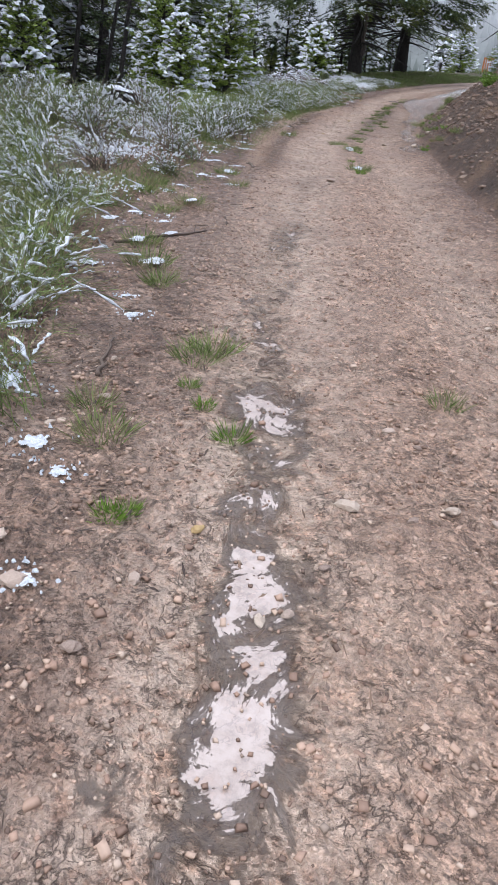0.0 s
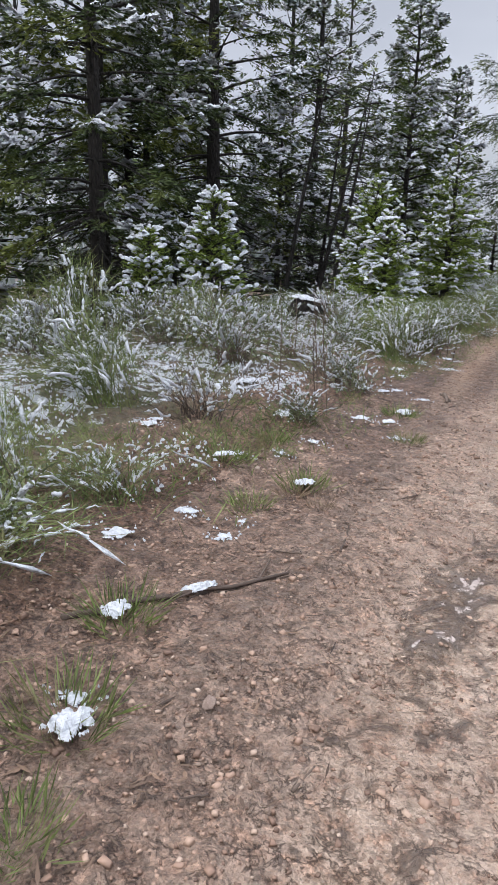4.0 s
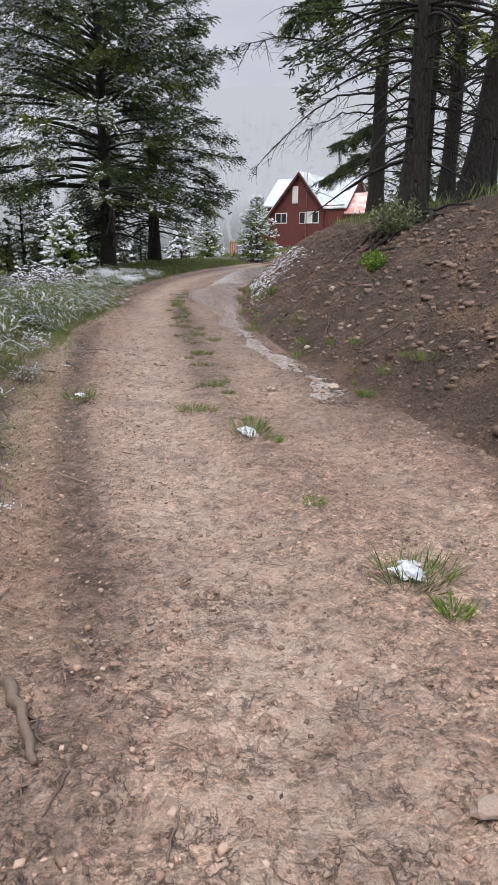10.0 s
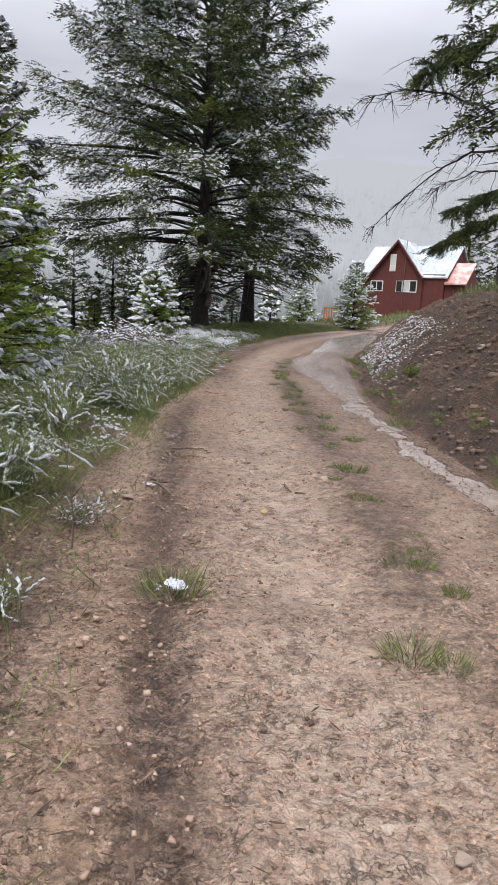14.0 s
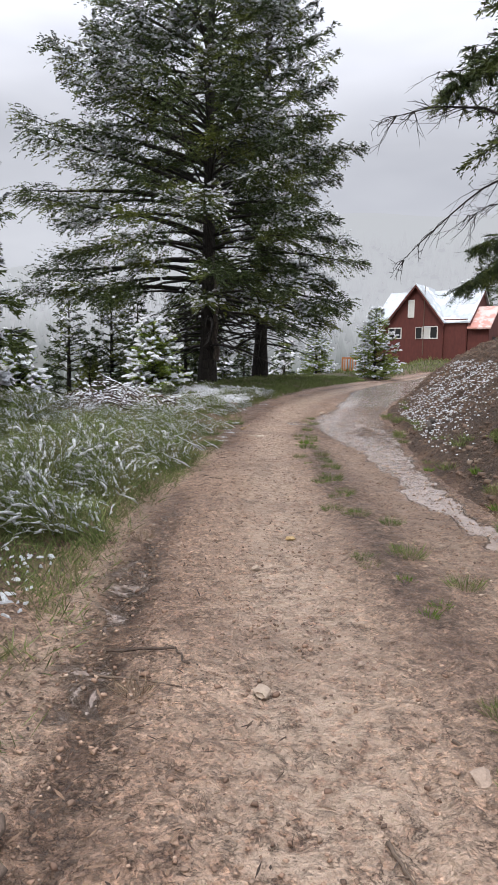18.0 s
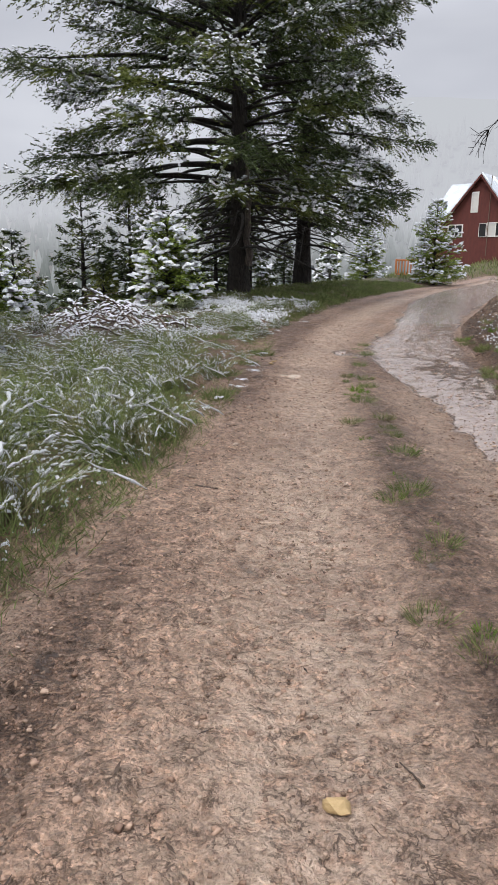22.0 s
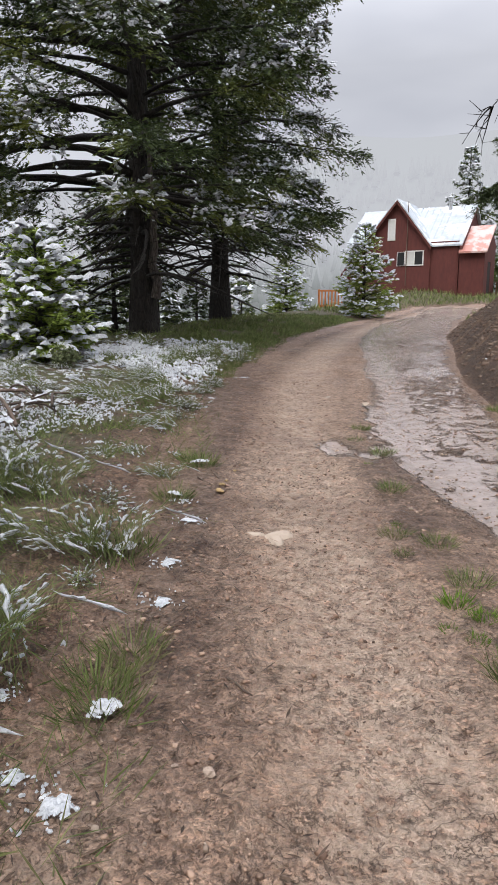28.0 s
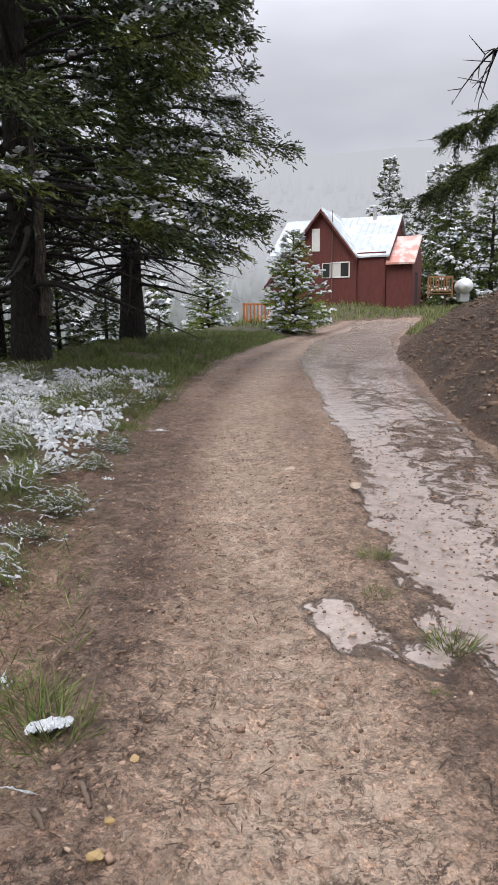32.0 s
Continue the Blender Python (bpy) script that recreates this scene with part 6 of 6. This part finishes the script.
def stick(points, radius, label="dead grey-brown stick lying in the mud", snow=False, name="stick", mat=None, twigs=2):
    p = [Vector((x, y, road_z(x, y) + radius * 0.7 + dz)) for x, y, dz in points]
    base = p[0].copy()
    root = empty(name, Matrix.Translation(base), label, "stick", "fallen sticks")
    q = np.array([list(v - base) for v in p])
    t = np.linspace(0, 1, len(q))
    s = np.linspace(0, 1, 9)
    pts = np.stack([np.interp(s, t, q[:, c]) for c in range(3)], 1)
    ln = np.linalg.norm(q[-1] - q[0])
    pts[1:-1] += rng.normal(size=(7, 3)) * np.array([0.02, 0.02, 0.004]) * ln
    ends = np.concatenate([pts[:1], pts, pts[-1:]])
    ends[0] -= (pts[1] - pts[0]) * 0.02
    ends[-1] += (pts[-1] - pts[-2]) * 0.02
    V, F = tubes([(ends, radius * np.concatenate([[0.01], np.linspace(1.0, 0.5, 9), [0.01]]))], 6)
    attach("stem", mesh_np("stem", V, F, mat or M_TWIG, True), root)
    for _ in range(twigs):
        i = rng.randint(2, 8)
        e = pts[i] + np.array([rng.normal(), rng.normal(), 0.15]) * ln * 0.14
        V, F = tubes([(np.linspace(pts[i], e, 4), radius * np.array([0.45, 0.4, 0.3, 0.15]))], 4)
        attach("twig", mesh_np("twig", V, F, mat or M_TWIG, True), root)
    if snow:
        i = 5
        ob = attach("snow", LUMPS[2], root, "snow lying on the stick")
        ob.matrix_basis = Matrix.Translation(Vector(pts[i]) + Vector((0, 0, radius * 0.7))) @ pose(0, 0, 0, 0, 0, math.degrees(math.atan2(q[-1][1], q[-1][0]))) @ Matrix.Diagonal((0.22, 0.08, 0.12, 1))
    return root


stick([(-0.21, 4.67, 0), (-0.01, 5.00, 0.01), (0.25, 5.49, 0.0)], 0.014, "long dead stick with snow lying on it", True, twigs=4)
stick([(0.64, 2.50, 0), (0.54, 2.91, 0.01)], 0.012)
stick([(0.33, 5.83, 0), (0.24, 6.11, 0)], 0.006)
stick([(-0.45, 9.70, 0), (-0.24, 9.34, 0)], 0.008)
stick([(-0.39, 9.62, 0), (-0.31, 9.44, 0.004), (-0.25, 9.26, 0)], 0.021, "short thick brown stick on the road edge", twigs=0)
stick([(-1.06, 16.1, 0), (-0.98, 15.85, 0.01), (-0.86, 15.57, 0)], 0.014)
stick([(-0.03, 16.1, 0), (0.01, 15.94, 0)], 0.008)
stick([(0.04, 15.91, 0), (0.11, 15.88, 0)], 0.009, twigs=0)
stick([(-1.04, 17.0, 0), (-0.67, 16.94, 0)], 0.006)
stick([(-1.03, 17.24, 0), (-0.74, 17.27, 0.01), (-0.66, 17.13, 0)], 0.007)
stick([(-0.55, 11.69, 0), (-0.33, 11.50, 0)], 0.005, "thin straw-coloured stalk on the mud", mat=M_STRAW, twigs=0)
stick([(0.28, 16.6, 0), (0.41, 16.37, 0)], 0.008)
stick([(-0.73, 28.21, 0), (-0.70, 28.11, 0)], 0.012, twigs=0)
stick([(-0.86, 28.12, 0), (-0.82, 28.04, 0)], 0.012, twigs=0)
stick([(0.44, 28.41, 0), (0.58, 28.44, 0)], 0.006)
stick([(-0.93, 22.1, 0), (-0.78, 22.08, 0)], 0.008)
stick([(-1.04, 22.31, 0), (-0.93, 22.29, 0)], 0.008)
for i in range(70):
    y = rng.uniform(3, 32)
    x = float(along(TRACK, y)) + (rng.normal() * 0.25 - 0.85 if i % 2 else rng.uniform(-1.4, 2.0))
    a, ln = rng.uniform(0, 6.28), rng.uniform(0.05, 0.16)
    stick([(x, y, 0), (x + math.cos(a) * ln, y + math.sin(a) * ln, 0.0)], rng.uniform(0.003, 0.006), "small dark twig lying in the mud", twigs=0)
for i in range(60):
    y = rng.uniform(10, 36)
    r = rng.uniform(0.3, 2.2)
    x = float(along(TOE, y)) + r
    a, ln = rng.uniform(0.8, 2.6), rng.uniform(0.2, 0.6)
    e = (x + math.cos(a) * ln, y + math.sin(a) * ln)
    stick([(x, y, 0), (*e, 0.01)], rng.uniform(0.005, 0.010), "dead twig lying on the earth bank", twigs=1)
stick([(2.42, 25.6, 0.03), (2.66, 26.5, 0.06)], 0.055, "short snow-flecked log at the foot of the bank", False, "log", M_BARK_GREY, 1)

# snow patches left on the bare shoulder, with crumbs round them
crumbs = []
SCRAPS = [(1.02, 1.17, 0.16), (0.85, 1.71, 0.16), (0.69, 1.85, 0.28), (0.37, 2.23, 0.3), (0.09, 2.75, 0.34), (-0.52, 5.27, 0.34), (0.13, 4.41, 0.16), (-0.19, 5.65, 0.16), (-0.21, 5.83, 0.12), (-0.50, 5.75, 0.22),
                                (-0.42, 8.27, 0.26), (-1.04, 10.16, 0.2), (-0.81, 9.47, 0.22), (-0.47, 9.26, 0.16), (-0.85, 11.14, 0.26), (-0.80, 11.17, 0.24), (-1.23, 24.68, 0.26), (-1.37, 24.77, 0.2), (-0.18, 7.82, 0.14), (-0.63, 8.22, 0.3),
                                (-0.42, 8.72, 0.16), (-1.04, 11.83, 0.3), (-1.03, 15.83, 0.08), (-0.67, 13.92, 0.1), (0.47, 3.31, 0.2), (-0.12, 4.02, 0.3), (-0.59, 7.32, 0.2), (0.32, 3.61, 0.12)] + [(float(along(VEG, y)) - e, y, z) for y, e, z in ((rng.uniform(6.5, 16.5), rng.uniform(0.15, 1.5), rng.uniform(0.12, 0.42)) for _ in range(46))]
SCRAPS += [(float(along(VEG, y)) - e, y, z) for y, e, z in ((rng.uniform(23, 34), rng.uniform(-0.1, 1.2), rng.uniform(0.07, 0.22)) for _ in range(26))]
for i, (x, y, sz) in enumerate(SCRAPS):
    sz *= 0.50
    a, d = rng.rand(22) * 6.28, sz * (0.3 + 0.8 * rng.rand(22))
    crumbs.append(np.stack([x + np.cos(a) * d * 1.3, y + np.sin(a) * d], 1))
    ob = new("snow_patch", LUMPS[i % 6])
    ob.matrix_basis = pose(x, y, gz(x, y) + 0.012, 0, 0, rng.uniform(0, 360)) @ Matrix.Diagonal((sz, sz, sz * 0.55, 1))
    tagged(ob, "small melting patch of white snow on soil", "snow", "snow patches")
crumbs = np.concatenate(crumbs)
n = len(crumbs)
a = rng.normal(size=n) * 0.8 + 2.4
V, F = pads(np.column_stack([crumbs, land(crumbs[:, 0], crumbs[:, 1]) + 0.006]), np.stack([np.cos(a), np.sin(a), 0 * a], 1) * (0.006 + 0.022 * rng.rand(n) ** 2)[:, None], 0.005 + 0.010 * rng.rand(n), 0.008, rng, True)
tagged(new("snow_crumbs", mesh_np("snow_crumbs", V, F, M_SNOW, True)), "crumbs of wet snow round the melting patches", "snow", kind="stuff")


# ---------------------------------------------------------------- brush pile, stump, saplings, bank details
def brush_pile():
    x0, y0 = -3.4, 29.3
    root = empty("brush_pile", pose(x0, y0, gz(x0, y0)), "heap of cut branches covered with snow", "brush pile")
    rng = np.random.RandomState(61)
    sat, svec = [], []
    for i in range(85):
        a, r = rng.rand() * 6.28, rng.rand() ** 0.6
        c = np.array([np.cos(a) * r * 1.25, np.sin(a) * r * 1.0, 0.02 + (1 - r) * 0.75 * rng.rand()])
        d = rng.rand() * 6.28
        ln = rng.uniform(0.35, 0.95)
        v = np.array([np.cos(d), np.sin(d), rng.normal() * 0.22 + 0.12]) * ln
        s = np.linspace(-0.5, 0.5, 6)
        arch = rng.uniform(0.0, 0.22)
        pts = c + s[:, None] * v + np.stack([0 * s, 0 * s, arch * (1 - (2 * s) ** 2)], 1)
        pts[:, 2] = np.maximum(pts[:, 2], 0.0)
        rad = rng.uniform(0.006, 0.022)
        V, F = tubes([(pts, rad * np.linspace(1, 0.35, 6))], 5)
        attach("branch", mesh_np("branch", V, F, M_TWIG, True), root)
        t = np.linspace(0.05, 0.85, 7)
        p = np.stack([np.interp(t, np.linspace(0, 1, 6), pts[:, k]) for k in range(3)], 1)
        keep = rng.rand(7) < 0.8
        sat.append(p[keep] + np.array([0, 0, rad * 0.6]))
        svec.append(np.repeat((v / 6)[None], keep.sum(), 0))
    sat, svec = np.concatenate(sat), np.concatenate(svec)
    V, F = pads(sat, svec, 0.03 + 0.03 * rng.rand(len(sat)), 0.025, rng)
    tagged(attach("snow", mesh_np("snow", V, F, M_SNOW, True), root, "snow lying along the branches"), kind="stuff")


brush_pile()


def stump():
    x0, y0 = -3.58, 12.86
    root = empty("stump", pose(x0, y0, gz(x0, y0) - 0.05, 0, 0, 20), "dark rotten stump capped with snow", "stump")
    s = np.linspace(0, 1, 6)
    V, F = tubes([(np.stack([0.6 * s - 0.3, 0.1 * np.sin(3 * s), 0.12 + 0.16 * np.sin(3.1 * s)], 1), np.array([0.1, 0.16, 0.17, 0.16, 0.13, 0.06]))], 9)
    attach("trunk", mesh_np("trunk", V, F, M_BARK, True), root)
    ob = attach("snow", LUMPS[1], root, "thick snow cap")
    ob.matrix_basis = pose(-0.02, 0.02, 0.36, 0, 8, 0) @ Matrix.Diagonal((0.72, 0.42, 0.36, 1))


stump()
for i, (x, y, h) in enumerate([(-1.35, 8.09, 0.95), (-0.96, 7.99, 1.0), (-0.88, 8.03, 0.92), (-1.00, 8.11, 0.8), (-1.00, 11.73, 0.6), (-0.96, 11.85, 0.5), (-2.06, 9.64, 0.7), (-1.26, 14.33, 0.6)]):
    root = empty("sapling", pose(x, y, gz(x, y) - 0.02), "thin bare dark sapling stem on the verge", "sapling", "bare saplings")
    s = np.linspace(0, 1, 7)
    pts = np.stack([0.03 * np.sin(3 * s + i), 0.02 * np.cos(4 * s), h * s], 1)
    V, F = tubes([(pts, np.linspace(0.005, 0.002, 7))], 5)
    attach("stem", mesh_np("stem", V, F, M_TWIG, True), root)
    for _ in range(5):
        j = rng.randint(2, 6)
        e = pts[j] + np.array([rng.normal() * 0.06, rng.normal() * 0.06, 0.08])
        V, F = tubes([(np.linspace(pts[j], e, 3), np.array([0.003, 0.0025, 0.0012]))], 4)
        attach("twig", mesh_np("twig", V, F, M_TWIG, True), root)

# bare roots under the fir on the cut bank
first = [o for o in scene.objects if o.name.startswith("bank_fir")][0]
o0 = first.matrix_basis.translation
for i in range(22):
    a = rng.uniform(2.2, 5.2)
    ln = rng.uniform(0.6, 1.7)
    s = np.linspace(0, 1, 9)
    wob = np.cumsum(rng.normal(size=9)) * 0.12
    x = o0.x + np.cos(a + wob) * ln * s
    y = o0.y + np.sin(a + wob) * ln * s * 1.5
    z = land(x, y) + 0.06 + 0.05 * np.sin(s * 7 + i) - 0.10 * s + 0.12 * (1 - s)
    V, F = tubes([(np.stack([x - o0.x, y - o0.y, z - o0.z], 1), rng.uniform(0.025, 0.06) * (1 - 0.8 * s))], 6)
    attach("root", mesh_np("root", V, F, M_BARK, True), first)


def limb(tree, pts, radius, twigs, needles=0.0, seed=0, name="dead_limb", wood=None):
    """A long limb through world points, with drooping twigs, and needles if any."""
    rng = np.random.RandomState(seed)
    o = tree.matrix_basis.translation
    p = np.array(pts, float) - np.array(o)
    t, s = np.linspace(0, 1, len(p)), np.linspace(0, 1, 12)
    c = np.stack([np.interp(s, t, p[:, k]) for k in range(3)], 1)
    c[1:-1] = (c[:-2] + 2 * c[1:-1] + c[2:]) / 4 + rng.normal(size=(10, 3)) * 0.03
    curves = [(c, radius * np.linspace(1, 0.15, 12))]
    at, vec = [], []
    for _ in range(twigs):
        i = rng.randint(3, 12)
        d = c[min(i, 11)] - c[i - 1]
        d = d / np.linalg.norm(d)
        v = d * 0.7 + rng.normal(size=3) * np.array([0.5, 0.5, 0.35]) - np.array([0, 0, 0.35])
        v = v / np.linalg.norm(v) * rng.uniform(0.3, 1.0)
        k = np.linspace(0, 1, 5)
        q = c[i] + k[:, None] * v + np.stack([0 * k, 0 * k, -0.15 * k ** 2], 1) + rng.normal(size=(5, 3)) * 0.015
        curves.append((q, radius * 0.28 * np.linspace(1, 0.2, 5)))
        for _ in range(3):
            j = rng.randint(1, 5)
            e = q[j] + (v * 0.35 + rng.normal(size=3) * 0.14)
            curves.append((np.linspace(q[j], e, 3), radius * 0.13 * np.array([1, 0.8, 0.4])))
        if needles:
            m = 300
            kk = rng.rand(m)
            fan = rng.normal(size=(5, 3))[rng.randint(0, 5, m)] * np.array([0.16, 0.16, 0.05]) * (rng.rand(m) * kk ** 0.5)[:, None]
            at.append(c[i] + kk[:, None] * v + np.stack([0 * kk, 0 * kk, -0.15 * kk ** 2], 1) + fan)
            w = v / np.linalg.norm(v) * 0.6 + fan * 3.0 + rng.normal(size=(m, 3)) * 0.45
            vec.append(w / np.linalg.norm(w, axis=1)[:, None] * needles * rng.uniform(0.6, 1.3, m)[:, None])
    groups = [(*tubes(curves, 5), wood or M_BARK)]
    if needles:
        at, vec = np.concatenate(at), np.concatenate(vec)
        groups.append((*blades(at, vec, np.full(len(at), needles * 0.22), rng), M_NEEDLE))
    return attach(name, mesh_mix(name, groups), tree)


second = [o for o in scene.objects if o.name.startswith("bank_fir")][1]
tall = [o for o in scene.objects if o.name.startswith("fir_tree")][0]
limb(tall, [(-1.98, 39.35, 1.6), (-1.95, 39.3, 3.0), (-2.02, 39.3, 4.4), (-2.1, 39.3, 5.4)], 0.13, 0, 0, 11, "dead_stem", M_BARK_GREY)
limb(second, [(7.7, 33.0, 7.4), (6.2, 33.8, 8.3), (4.6, 34.8, 8.9), (3.05, 35.5, 8.6)], 0.06, 30, seed=1)
limb(second, [(7.7, 33.0, 6.8), (6.4, 33.3, 6.7), (5.0, 33.6, 5.9), (3.5, 33.7, 4.35)], 0.05, 22, seed=2)
limb(second, [(7.7, 33.0, 8.8), (6.3, 34.2, 9.6), (4.6, 35.2, 9.9)], 0.05, 30, seed=3)
limb(second, [(7.7, 33.0, 6.1), (6.6, 33.6, 6.2), (5.4, 34.3, 5.7)], 0.04, 22, seed=4)
last = [o for o in scene.objects if o.name.startswith("bank_fir") and o.parent is None][-1]
limb(last, [(12.8, 44.0, 7.0), (11.6, 45.6, 6.9), (10.4, 47.0, 6.3), (9.3, 48.0, 5.5)], 0.06, 90, 0.11, 5, "green_bough")
limb(last, [(12.8, 44.0, 8.0), (11.7, 45.6, 8.1), (10.8, 46.8, 7.8), (9.9, 47.8, 7.3)], 0.06, 80, 0.11, 6, "green_bough")
limb(second, [(7.7, 33.0, 10.2), (6.3, 33.8, 10.0), (4.9, 34.6, 9.4)], 0.05, 40, 0.12, 7, "green_bough")


def leafy_bush(x, y, z, size, seed, mat, label):
    rng = np.random.RandomState(seed)
    root = empty("green_bush", pose(x, y, z), label, "bush")
    curves, at, vec = [], [], []
    for _ in range(26):
        a, out = rng.rand() * 6.28, rng.uniform(0.2, 0.6)
        s = np.linspace(0, 1, 5)
        pts = np.stack([np.cos(a) * out * s, np.sin(a) * out * s, (0.9 - out) * s], 1) * size
        curves.append((pts, 0.008 * size * np.linspace(1, 0.3, 5)))
        m = 40
        t = 0.3 + 0.7 * rng.rand(m)
        p = np.stack([np.interp(t, s, pts[:, k]) for k in range(3)], 1)
        v = rng.normal(size=(m, 3))
        at.append(p + rng.normal(size=(m, 3)) * 0.05 * size)
        vec.append(v / np.linalg.norm(v, axis=1)[:, None] * 0.07 * size ** 0.5)
    at, vec = np.concatenate(at), np.concatenate(vec)
    V, F = blades(at, vec, np.full(len(at), 0.035 * size ** 0.5), rng)
    attach("foliage", mesh_mix("foliage", [(V, F, mat), (*tubes(curves, 4), M_TWIG)]), root)


leafy_bush(3.00, 17.23, gz(3.00, 17.23) - 0.03, 0.42, 1, M_LUSH, "small bright green weed on the bank")
leafy_bush(3.74, 18.68, gz(3.74, 18.68) - 0.03, 0.9, 2, M_SAGE, "leafy green bush at the fir's foot")
leafy_bush(2.32, 21.99, gz(2.32, 21.99) - 0.02, 0.3, 3, M_GRASS, "low green weed on the bank")
leafy_bush(-2.9, 33.2, gz(-2.9, 33.2) - 0.02, 0.5, 4, M_SAGE, "low snowy bush beside the tall firs")
